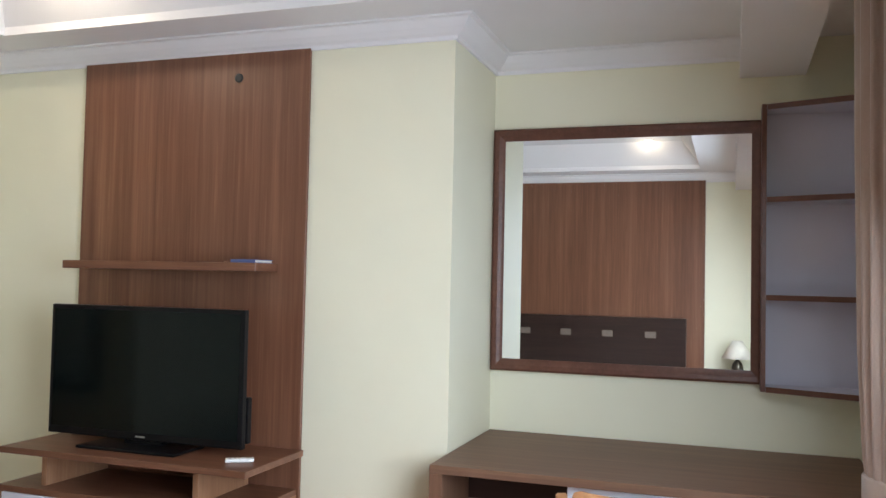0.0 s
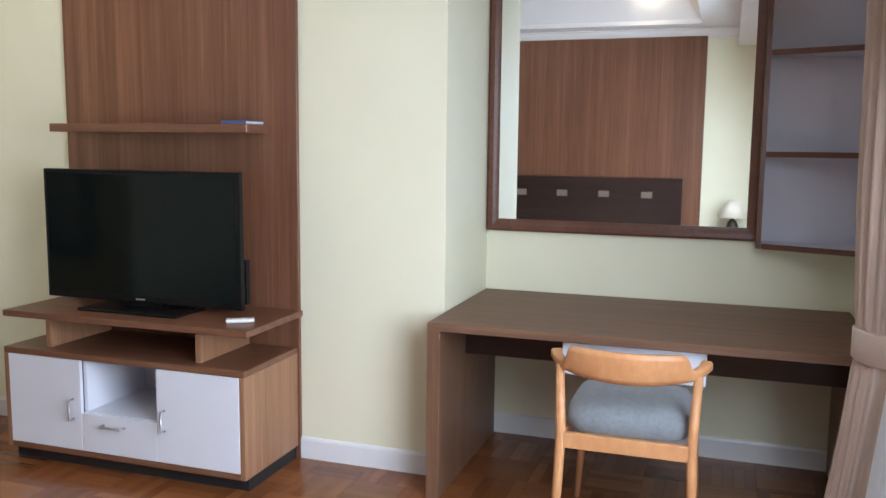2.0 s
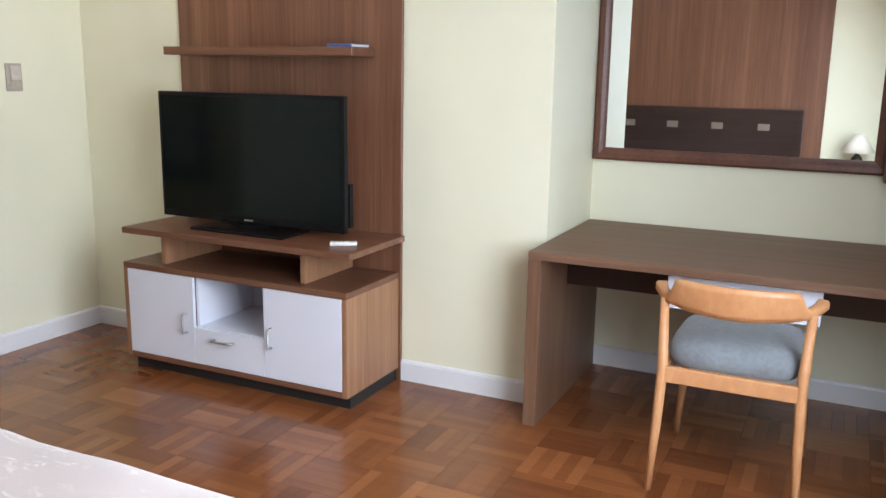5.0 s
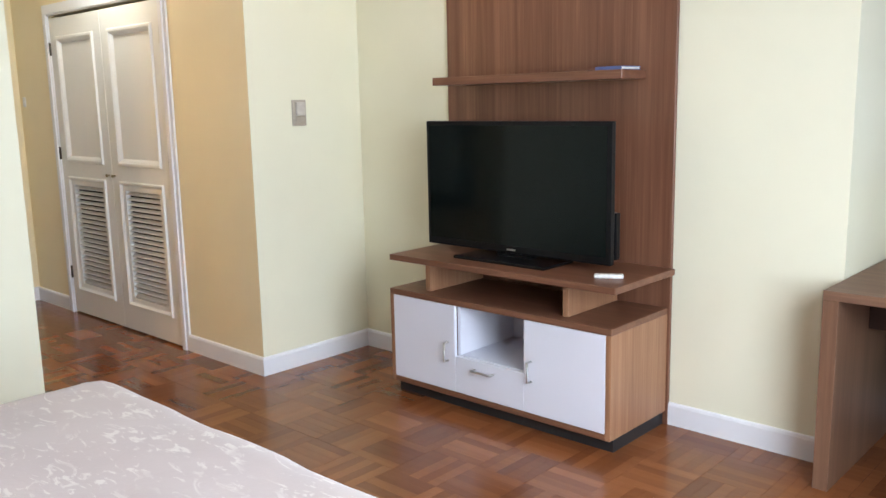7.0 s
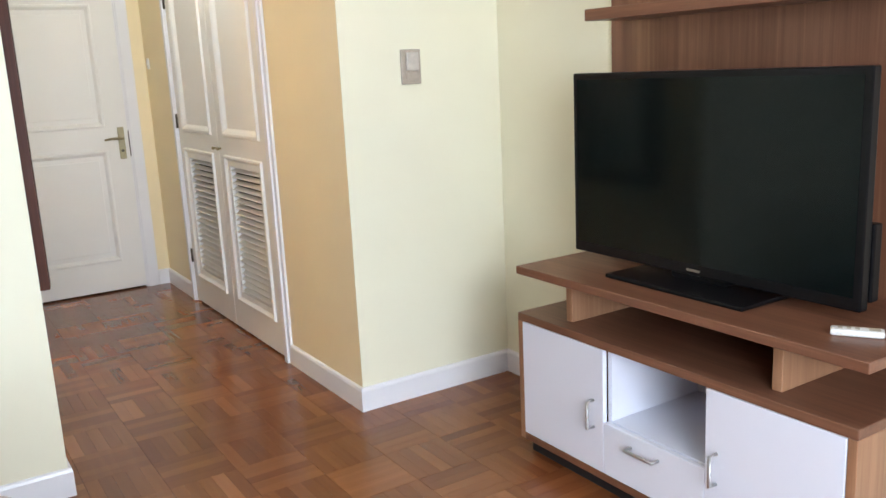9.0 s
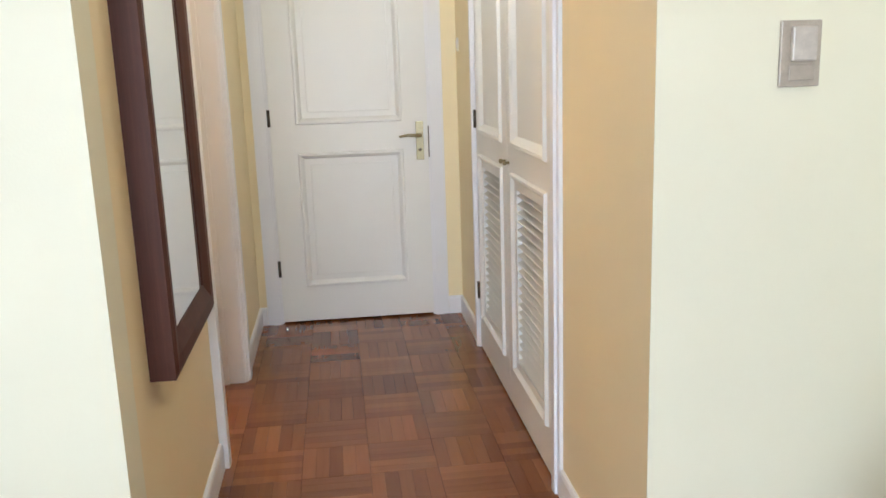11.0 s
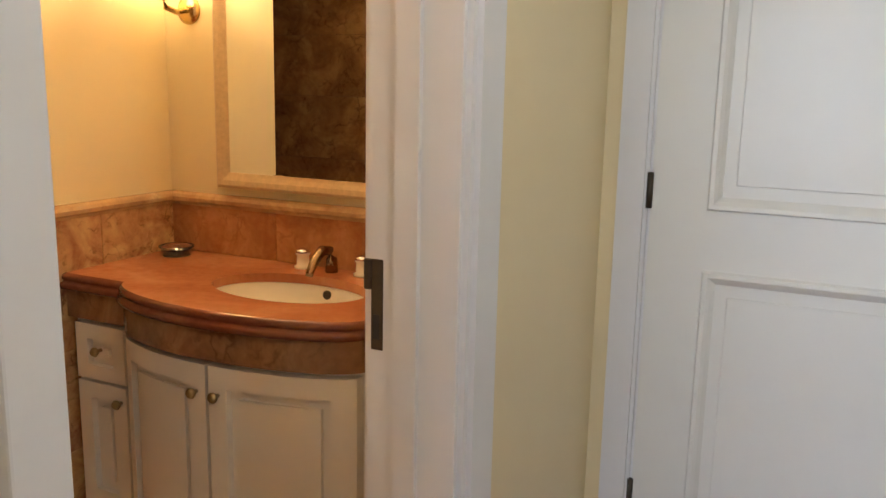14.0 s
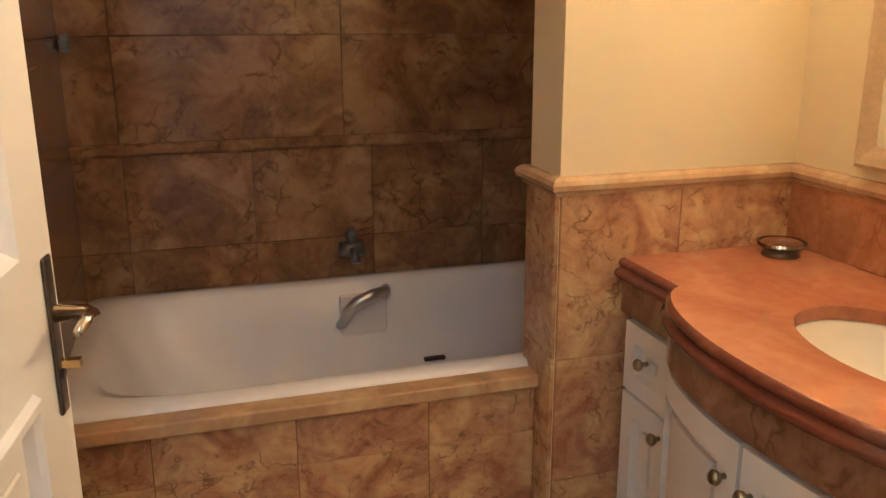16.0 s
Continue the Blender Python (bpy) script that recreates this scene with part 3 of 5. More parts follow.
plate = thing("strike_plate", (BD0 + 0.012, 1.48, 0.9), "dark bronze strike plate let into the door jamb", "strike plate")
part("plate", rounded(boxes((BD0 + 0.012, 1.465, 0.925, BD0 + 0.0145, 1.489, 1.09)), 0.001, 1), dark_metal, plate)
part("lip", rounded(boxes((BD0 + 0.012, 1.452, 1.035, BD0 + 0.019, 1.467, 1.09)), 0.002, 1), dark_metal, plate)
part("latch_hole", boxes((BD0 + 0.0146, 1.470, 0.945, BD0 + 0.0152, 1.483, 0.99)), plinth_black, plate)

keep = thing("strike_plate", (XE, ED1, 0.98), "dark metal strike plate on the end door's jamb", "strike plate")
part("plate", rounded(boxes((XE + 0.0035, ED1 - 0.006, 0.90, XE + 0.013, ED1 - 0.0005, 1.07)), 0.001, 1), dark_metal, keep)

# louvred closet doors
def closet_leaf(name, x0, w, hinge_left):
    d = make_door(name, "closed off-white closet door with louvred lower panel", "closet door")
    h, t, m = 2.03, 0.035, 0.105
    l0, l1, u0, u1 = 0.175, 0.955, 1.075, 1.90
    bm = boxes((0, 0, 0, m, t, h), (w - m, 0, 0, w, t, h), (m, 0, 0, w - m, t, l0), (m, 0, l1, w - m, t, u0), (m, 0, u1, w - m, t, h))
    part("leaf", bm, door_paint, d)
    part("panel", boxes((m, 0.012, u0, w - m, 0.022, u1)), door_paint, d)
    part("panel_moulding", ring(bmesh.new(), m - 0.01, u0 - 0.01, w - m + 0.01, u1 + 0.01, 0.045, 0.012, 0.0, 0.012), door_paint, d)
    part("louvre_moulding", ring(bmesh.new(), m - 0.014, l0 - 0.014, w - m + 0.014, l1 + 0.014, 0.03, 0.012, 0.0, 0.004), door_paint, d)
    part("louvre_frame", boxes((m, 0.002, l0, m + 0.05, t - 0.002, l1), (w - m - 0.05, 0.002, l0, w - m, t - 0.002, l1), (m + 0.05, 0.002, l0, w - m - 0.05, t - 0.002, l0 + 0.045), (m + 0.05, 0.002, l1 - 0.045, w - m - 0.05, t - 0.002, l1)), door_paint, d)
    a0, a1 = l0 + 0.045, l1 - 0.045
    n = 21
    pitch = (a1 - a0) / n
    bm = bmesh.new()
    box(bm, m + 0.05, -0.0155, -0.003, w - m - 0.05, 0.0155, 0.003)
    bmesh.ops.rotate(bm, verts=bm.verts[:], cent=(0, 0, 0), matrix=Matrix.Rotation(radians(25), 3, 'X'))
    me = mesh_of("slat", bm, door_paint)
    for i in range(n):
        s = new("slat", me)
        s.parent = d
        s.location = (0, 0.018, a0 + (i + 0.5) * pitch)
    hx = -0.003 if hinge_left else w + 0.003
    for z in (0.285, 1.126, 1.83):
        hinge(d, hx, z, -0.004, 0.085)
    kx = w - 0.035 if hinge_left else 0.035
    part("knob", lathe(bmesh.new(), (kx, 0, 1.0), [(0.006, 0), (0.005, -0.010), (0.009, -0.016), (0.010, -0.021), (0.006, -0.026)], 14, 'Y'), antique, d, "small metal knob", True)
    d.matrix_world = pose(x0, CY1 - 0.004, 0.012)
    return d


closet_leaf("door_3", CL0 + 0.004, 0.728, True)
closet_leaf("door_4", CL0 + 0.737, 0.728, False)

# ---- bedroom: television wall ----
def tv_unit():
    u = thing("tv_unit", (-2.43, 3.3, 0), "walnut laminate television unit with tall back panel and white doors", "tv unit")
    X0, X1, YF, YP = -3.065, -1.80, 3.05, 3.51
    part("back_panel", rounded(boxes((-3.07, YP, 0.0, -1.79, YT - 0.001, 2.553)), 0.002, 1), wood_v, u, "tall walnut laminate back panel")
    part("plinth", boxes((X0 + 0.01, YF + 0.045, 0, X1 - 0.012, YP, 0.062)), plinth_black, u, "black recessed plinth")
    part("side", rounded(boxes((X0, YF, 0.062, X0 + 0.025, YP, 0.505)), 0.0015, 1), wood_side_lit, u)
    part("side", rounded(boxes((X1 - 0.025, YF, 0.062, X1, YP, 0.505)), 0.0015, 1), wood_side_lit, u, "walnut side panel, window light in its colour")
    part("top", rounded(boxes((X0, YF, 0.505, X1, YP, 0.533)), 0.002, 1), wood_h, u)
    part("bottom", rounded(boxes((X0 + 0.025, YF, 0.062, X1 - 0.025, YP, 0.087)), 0.0015, 1), wood_h, u)
    # white niche
    n0, n1 = -2.635, -2.235
    for rows in ((n0, YF + 0.02, 0.268, n0 + 0.016, YP - 0.02, 0.505), (n1 - 0.016, YF + 0.02, 0.268, n1, YP - 0.02, 0.505), (n0, YF + 0.02, 0.252, n1, YP - 0.02, 0.2675), (n0 + 0.016, YP - 0.04, 0.268, n1 - 0.016, YP - 0.02, 0.505)):
        part("niche_panel", boxes(rows), lilac_white, u, "white niche lining")

    def front(name, x0, x1, z0, z1):
        return part(name, rounded(boxes((x0, YF - 0.002, z0, x1, YF + 0.016, z1)), 0.0015, 1), lilac_white, u, "white laminate " + name)

    def pull(front_ob, a, b):
        a, b = Vector(a), Vector(b)
        bm = tube(bmesh.new(), [a, a + Vector((0, -0.028, 0)), b + Vector((0, -0.028, 0)), b], 0.0055, 8)
        part("handle", bm, steel, front_ob, "brushed steel bar handle", True)

    d = front("door", X0 + 0.027, n0 - 0.001, 0.090, 0.5035)
    pull(d, (-2.68, YF - 0.002, 0.235), (-2.68, YF - 0.002, 0.325))
    d = front("drawer", n0 + 0.001, n1 - 0.001, 0.090, 0.264)
    pull(d, (-2.515, YF - 0.002, 0.222), (-2.405, YF - 0.002, 0.222))
    d = front("door", n1 + 0.001, X1 - 0.027, 0.090, 0.5035)
    pull(d, (-2.195, YF - 0.002, 0.235), (-2.195, YF - 0.002, 0.325))
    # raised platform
    part("support", rounded(boxes((-2.875, 3.11, 0.533, -2.845, YP, 0.682)), 0.0015, 1), wood_side_lit, u)
    part("support", rounded(boxes((-2.075, 3.11, 0.533, -2.045, 3.50, 0.682)), 0.0015, 1), wood_side_lit, u)
    part("platform", rounded(boxes((-3.035, 3.025, 0.682, -1.77, YP, 0.710)), 0.002, 1), wood_h, u, "raised walnut platform under the television")
    part("shelf", rounded(boxes((-2.995, 3.315, 1.515, -1.93, YP, 1.553)), 0.002, 1), wood_h, u, "floating walnut shelf")
    part("cable_hole", lathe(bmesh.new(), (-2.165, 3.51, 2.435), [(0.022, 0), (0.022, -0.004), (0.014, -0.006)], 14, 'Y'), plinth_black, u, "dark cable hole", True)
    return u


tv_unit()


def television():
    t = thing("television", (-2.45, 3.26, 0.710), "black flat-screen television switched off on a low stand", "television")
    x0, x1, z0, z1, y = -2.972, -1.927, 0.744, 1.345, 3.24
    bm = boxes((x0, y, z0, x1, y + 0.035, z1))
    part("casing", rounded(bm, 0.005), tv_black, t)
    part("rear_housing", rounded(boxes((x0 + 0.12, y + 0.035, z0 + 0.06, x1 - 0.12, y + 0.075, z1 - 0.12)), 0.015), tv_black, t)
    part("side_box", rounded(boxes((x1 - 0.03, y + 0.036, z0 + 0.02, x1 + 0.006, y + 0.07, z0 + 0.22)), 0.005), tv_black, t)
    part("screen", boxes((x0 + 0.02, y - 0.0015, z0 + 0.035, x1 - 0.02, y - 0.0005, z1 - 0.02)), tv_glass, t, "dark glossy screen")
    part("badge", boxes((-2.475, y - 0.002, z0 + 0.013, -2.425, y - 0.0005, z0 + 0.02)), steel, t, "small silver badge")
    part("neck", boxes((-2.55, y + 0.02, 0.722, -2.35, y + 0.06, 0.79)), tv_black, t)
    part("stand", rounded(boxes((-2.71, 3.13, 0.7105, -2.19, 3.36, 0.724)), 0.004), tv_black, t, "flat black stand plate")


television()
rem = thing("remote_control", (-1.92, 3.15, 0.7105), "small white remote control on the walnut platform", "remote control")
part("body", rounded(boxes((-1.995, 3.128, 0.7105, -1.855, 3.172, 0.727)), 0.006, 3), remote_white, rem, "", True)
part("screen", boxes((-1.895, 3.137, 0.7272, -1.865, 3.163, 0.728)), switch_mat, rem, "small grey display")
for i in range(3):
    part("button", boxes((-1.975 + i * 0.022, 3.142, 0.7272, -1.963 + i * 0.022, 3.158, 0.7285)), switch_mat, rem)
rem.rotation_euler = (0, 0, radians(32))
rem.location.x += 0.03
rem.location.y += 0.03
rem.scale = (0.85, 0.9, 1)

bk = thing("book", (-2.0, 3.42, 1.5535), "blue paperback booklet lying on the floating shelf", "book")
part("cover", boxes((-2.075, 3.35, 1.5535, -1.94, 3.48, 1.556), (-2.075, 3.35, 1.565, -1.94, 3.48, 1.568), (-2.075, 3.347, 1.5535, -1.94, 3.35, 1.568)), book_blue, bk)
part("pages", boxes((-2.074, 3.353, 1.5562, -1.944, 3.477, 1.5648)), page_white, bk)
bk.rotation_euler = (0, 0, radians(-6))
bk2 = thing("booklet", (-2.22, 3.43, 1.5535), "thin dark leaflet lying flat on the shelf", "leaflet")
part("sheet", boxes((-2.31, 3.36, 1.5535, -2.12, 3.49, 1.558)), frame_wood, bk2)

cb = thing("cable", (-2.98, 3.2, 0.533), "short black cable lying on the unit's top", "cable")
part("cord", tube(bmesh.new(), [(-3.03, 3.46, 0.538), (-3.01, 3.35, 0.537), (-2.95, 3.26, 0.537), (-2.90, 3.24, 0.537)], 0.005, 8), tv_black, cb, "", True)

sw = thing("light_switch", (XL, 3.087, 1.393), "beige plastic rocker light switch on the cream wall", "switch")
part("plate", rounded(boxes((XL, 3.042, 1.325, XL + 0.009, 3.133, 1.462)), 0.003), switch_mat, sw)
part("rocker", rounded(boxes((XL + 0.009, 3.062, 1.378, XL + 0.022, 3.118, 1.45)), 0.004), rocker_mat, sw)
part("rocker", rounded(boxes((XL + 0.009, 3.062, 1.338, XL + 0.012, 3.118, 1.371)), 0.002), switch_mat, sw)
bell = thing("light_switch", (-6.595, CY1, 1.49), "small cream plastic switch on the corridor wall", "switch")
part("plate", rounded(boxes((-6.615, CY1 - 0.008, 1.46, -6.575, CY1, 1.53)), 0.003), remote_white, bell)
part("rocker", rounded(boxes((-6.607, CY1 - 0.012, 1.475, -6.583, CY1 - 0.008, 1.515)), 0.002), remote_white, bell)

# ---- bedroom: desk recess ----
def wall_mirror(name, label, w, h, fw, fd, mat, glass_inset=0.01):
    """A framed mirror standing on the local x axis, facing -y, back at y = 0."""
    m = new(name)
    m.empty_display_size = 0.05
    origin[m] = Vector((0, 0, 0))
    tagged(m, label, "mirror")
    prof = [(0.0, 0.0), (0.0, -fd), (fw * 0.18, -fd - 0.006), (fw * 0.5, -fd - 0.004), (fw * 0.8, -fd * 0.92), (fw, -fd * 0.84), (fw, 0.0)]
    for side in range(4):
        bm = bmesh.new()
        c = [(0, 0), (w, 0), (w, h), (0, h)]
        s = [(1, 1), (-1, 1), (-1, -1), (1, -1)]
        rings = []
        for k in (side, (side + 1) % 4):
            rings.append([bm.verts.new((c[k][0] + s[k][0] * o, d, c[k][1] + s[k][1] * o)) for o, d in prof])
        n = len(prof)
        for j in range(n):
            bm.faces.new((rings[0][j], rings[0][(j + 1) % n], rings[1][(j + 1) % n], rings[1][j]))
        bm.faces.new(rings[0])
        bm.faces.new(rings[1][::-1])
        part("frame_bar", bm, mat, m)
    part("glass", boxes((fw - 0.004, -fd * 0.8, fw - 0.004, w - fw + 0.004, -fd * 0.8 + 0.006, h - fw + 0.004)), mirror_glass, m, "clear mirror glass")
    return m


dm = wall_mirror("wall_mirror", "large square mirror in a reddish wood frame above the desk", 1.29, 1.21, 0.06, 0.03, frame_wood)
dm.matrix_world = pose(-1.085 - 0.032, YR, 1.05) @ pose(0.032, 0, 0)


def corner_shelf():
    s = thing("corner_shelf", (0.4, YR, 1.03), "open wall shelf with pale lining and walnut edges", "shelf")
    x0, x1, y0, y1 = 0.185, XR - 0.002, 4.06, 3.90
    zs = (1.03, 1.435, 1.87, 2.285)

    def level(z, t, inset):
        return prism(bmesh.new(), [(x0 + inset, YR - 0.012), (x0 + inset, y0 + 0.002), (x1 - 0.012, y1 + 0.002), (x1 - 0.012, YR - 0.012)], z, z + t)

    part("back", boxes((x0, YR - 0.012, 1.03, x1, YR - 0.001, 2.31)), grey_white, s, "pale lilac-grey lining")
    part("wall_side", boxes((x1 - 0.012, y1, 1.03, x1, YR - 0.012, 2.31)), grey_white, s)
    part("side", boxes((x0, y0, 1.03, x0 + 0.02, YR - 0.012, 2.31)), frame_wood, s, "reddish wood side")
    for z in zs:
        b = part("board", level(z, 0.022, 0.021), grey_white, s)
        e = prism(bmesh.new(), [(x0 + 0.021, y0 + 0.0015), (x0 + 0.021, y0 - 0.004), (x1, y1 - 0.004), (x1, y1 + 0.0015)], z - 0.001, z + 0.023)
        part("edge_band", e, frame_wood, b, "reddish wood edge")


corner_shelf()


def desk():
    d = thing("desk", (-0.22, 3.75, 0), "long walnut laminate writing desk with one white drawer", "desk")
    x0, x1, y0, y1 = -1.086, 0.60, 3.29, YR - 0.016
    part("top", rounded(boxes((x0, y0, 0.715, x1, y1, 0.75)), 0.002, 1), desk_wood, d, "walnut laminate desktop")
    part("side", rounded(boxes((x0, y0 + 0.001, 0, x0 + 0.055, y1, 0.7148)), 0.002, 1), desk_wood_v, d)
    part("side", rounded(boxes((x1 - 0.055, y0 + 0.001, 0, x1, y1, 0.7148)), 0.002, 1), desk_wood_v, d)
    part("apron", boxes((x0 + 0.056, 3.66, 0.54, x1 - 0.056, 3.68, 0.7148)), dark_wood, d, "dark stained apron")
    dr = part("drawer", rounded(boxes((-0.535, 3.345, 0.575, 0.012, 3.363, 0.708)), 0.0015, 1), lilac_white, d, "white laminate drawer front")
    part("box", boxes((-0.52, 3.363, 0.585, 0.0, 3.655, 0.70)), dark_wood, dr)


desk()


def chair():
    c = thing("desk_chair", (-0.245, 3.22, 0), "honey beech armchair with curved back and grey cushion", "chair")
    for x, s in ((-0.488, 1), (0.0, -1)):
        bm = tube(bmesh.new(), [(x, 2.965, 0), (x + s * 0.012, 2.985, 0.25), (x + s * 0.018, 2.995, 0.45), (x + s * 0.008, 3.005, 0.705)], [0.012, 0.017, 0.019, 0.015], 12)
        part("rear_leg", bm, beech, c, "", True)
    for x, s in ((-0.488, 1), (0.0, -1)):
        bm = tube(bmesh.new(), [(x, 3.52, 0), (x + s * 0.02, 3.49, 0.25), (x + s * 0.03, 3.47, 0.47)], [0.011, 0.016, 0.018], 12)
        part("front_leg", bm, beech, c, "", True)
    part("rear_rail", rounded(boxes((-0.470, 2.98, 0.405, -0.018, 3.005, 0.462)), 0.004), beech, c)
    part("front_rail", rounded(boxes((-0.455, 3.455, 0.405, -0.033, 3.48, 0.462)), 0.004), beech, c)
    part("side_rail", rounded(boxes((-0.474, 3.006, 0.41, -0.452, 3.455, 0.462)), 0.004), beech, c)
    part("side_rail", rounded(boxes((-0.036, 3.006, 0.41, -0.014, 3.455, 0.462)), 0.004), beech, c)
    # domed cushion
    bm = bmesh.new()
    n = 14
    cx, cy = -0.244, 3.225
    loops = []
    for k, (s, z) in enumerate(((0.96, 0.463), (1.0, 0.478), (1.02, 0.50), (1.0, 0.525), (0.93, 0.548), (0.78, 0.566), (0.5, 0.577), (0.2, 0.58))):
        loop = []
        for j in range(36):
            a = 2 * math.pi * j / 36
            ca, sa = math.cos(a), math.sin(a)
            rx = 0.222 * s * math.copysign(abs(ca) ** 0.45, ca)
            ry = 0.235 * s * math.copysign(abs(sa) ** 0.45, sa)
            loop.append(bm.verts.new((cx + rx, cy + ry, z)))
        loops.append(loop)
    for a, b in zip(loops, loops[1:]):
        for j in range(36):
            bm.faces.new((a[j], a[(j + 1) % 36], b[(j + 1) % 36], b[j]))
    bm.faces.new(loops[0][::-1])
    bm.faces.new(loops[-1])
    part("cushion", bm, grey_cloth, c, "grey woven seat cushion", True)
    # bent back that runs out into short arms
    bm = bmesh.new()
    rows = []
    n = 60
    for i in range(n + 1):
        f = -1 + 2 * i / n
        x = -0.244 + 0.262 * math.sin(f * 1.45) / math.sin(1.45)
        y = 2.925 + 0.145 * (1 - math.cos(f * 1.45)) / (1 - math.cos(1.45))
        k = 1 / (1 + math.exp((abs(f) - 0.60) / 0.018))
        up = 0.722 + 0.062 * k + 0.028 * max(0, abs(f) - 0.66) / 0.34
        dn = 0.712 - 0.042 * max(0, 1 - (f / 0.95) ** 2)
        th = 0.013 + 0.012 * (abs(f) ** 3)
        nx, ny = math.sin(f * 1.2) * 0.9, -math.cos(f * 1.2)
        e = 0.35 if i in (0, n) else 1.0
        zc, hh = (up + dn) / 2, (up - dn) / 2 * e
        prof = [(-1, -0.6), (-0.7, -1), (0.7, -1), (1, -0.6), (1, 0.6), (0.7, 1), (-0.7, 1), (-1, 0.6)]
        rows.append([bm.verts.new((x + nx * th * e * p, y + ny * th * e * p - 0.012 * q * k, zc + hh * q)) for p, q in prof])
    for a, b in zip(rows, rows[1:]):
        for j in range(8):
            bm.faces.new((a[j], a[(j + 1) % 8], b[(j + 1) % 8], b[j]))
    bm.faces.new(rows[0])
    bm.faces.new(rows[-1][::-1])
    part("backrest", bm, beech, c, "bent beech backrest with short arms", True)


chair()


def curtain():
    c = thing("curtain", (0.53, 2.9, 0), "taupe floor-length curtain gathered in a matching tieback", "curtain")
    cx, cy = 0.535, 2.86

    def folded(z_rows, folds, mat, seg=120):
        bm = bmesh.new()
        loops = []
        for z, rx, ry, depth, dx in z_rows:
            loop = []
            for j in range(seg):
                a = 2 * math.pi * j / seg
                f = 1 + depth * math.sin(folds * a + 1.3 * math.sin(2 * a))
                loop.append(bm.verts.new((cx + dx + rx * f * math.cos(a), cy + ry * f * math.sin(a), z)))
            loops.append(loop)
        for a, b in zip(loops, loops[1:]):
            for j in range(seg):
                bm.faces.new((a[j], a[(j + 1) % seg], b[(j + 1) % seg], b[j]))
        bm.faces.new(loops[0][::-1])
        bm.faces.new(loops[-1])
        return bm

    rows = [(0.015, 0.088, 0.15, 0.13, -0.078), (0.3, 0.086, 0.145, 0.13, -0.062), (0.6, 0.088, 0.14, 0.10, -0.025), (0.8, 0.095, 0.14, 0.07, 0.0), (0.86, 0.088, 0.12, 0.05, 0), (0.92, 0.088, 0.12, 0.05, 0), (1.0, 0.095, 0.15, 0.08, 0), (1.3, 0.105, 0.21, 0.10, 0), (1.9, 0.11, 0.25, 0.11, 0), (2.60, 0.112, 0.27, 0.11, 0)]
    part("drape", folded(rows, 17, curtain_cloth), curtain_cloth, c, "", True)
    part("tieback", folded([(0.845, 0.098, 0.131, 0.0, 0), (0.852, 0.103, 0.137, 0.0, 0), (0.935, 0.103, 0.137, 0.0, 0), (0.942, 0.098, 0.131, 0.0, 0)], 1, curtain_cloth, 48), curtain_cloth, c, "pale taupe tieback band", True)
    return c


curtain()


def sheer():
    c = thing("sheer_curtain", (0.56, 2.48, 0), "white sheer curtain gathered beside the taupe drape", "curtain")
    bm = bmesh.new()
    rows, n = [], 60
    for z, x0, x1, y0, y1 in ((0.02, 0.425, 0.60, 2.36, 2.62), (0.4, 0.44, 0.61, 2.37, 2.62), (0.8, 0.48, 0.62, 2.40, 2.60), (1.4, 0.53, 0.63, 2.36, 2.60), (2.6, 0.54, 0.63, 2.30, 2.60)):
        row = []
        for i in range(n):
            f = i / (n - 1)
            s = math.sin(f * 46)
            row.append(bm.verts.new(((x0 + x1) / 2 + s * (x1 - x0) / 2 * (0.75 + 0.25 * math.sin(f * 9)), y0 + (y1 - y0) * f, z)))
        rows.append(row)
    for a, b in zip(rows, rows[1:]):
        for i in range(n - 1):
            bm.faces.new((a[i], a[i + 1], b[i + 1], b[i]))
    part("drape", bm, sheer_cloth, c, "", True)


sheer()
tr = thing("curtain_track", (0.53, 1.2, 2.60), "white metal curtain track under the ceiling", "curtain track")
part("rail", boxes((0.515, -0.3, 2.605, 0.555, 3.6, 2.634)), trim_paint, tr)


def window():
    w = thing("window_1", (0.74, 1.15, WZ0), "wide white-framed glazed balcony opening", "window", "", "structure")
    f = 0.06
    part("window_frame", boxes((0.70, WY0, WZ0, 0.78, WY0 + f, WZ1), (0.70, WY1 - f, WZ0, 0.78, WY1, WZ1), (0.70, WY0 + f, WZ0, 0.78, WY1 - f, WZ0 + f), (0.70, WY0 + f, WZ1 - f, 0.78, WY1 - f, WZ1)), trim_paint, w)
    n = 3
    span = (WY1 - WY0 - 2 * f) / n
    for i in range(n):
        a = WY0 + f + i * span
        if i:
            part("mullion", boxes((0.705, a - 0.025, WZ0 + f, 0.775, a + 0.025, WZ1 - f)), trim_paint, w)
        p = part("pane", boxes((0.737, a + (0.026 if i else 0.001), WZ0 + f + 0.001, 0.743, a + span - (0.026 if i < n - 1 else 0.001), WZ1 - f - 0.001)), clear_glass, w, "clear glass pane")
        p.visible_shadow = False


window()

# ---- bedroom: bed ----
inlay_wood = plain("dull_inlay", (0.20, 0.155, 0.125), 0.4)


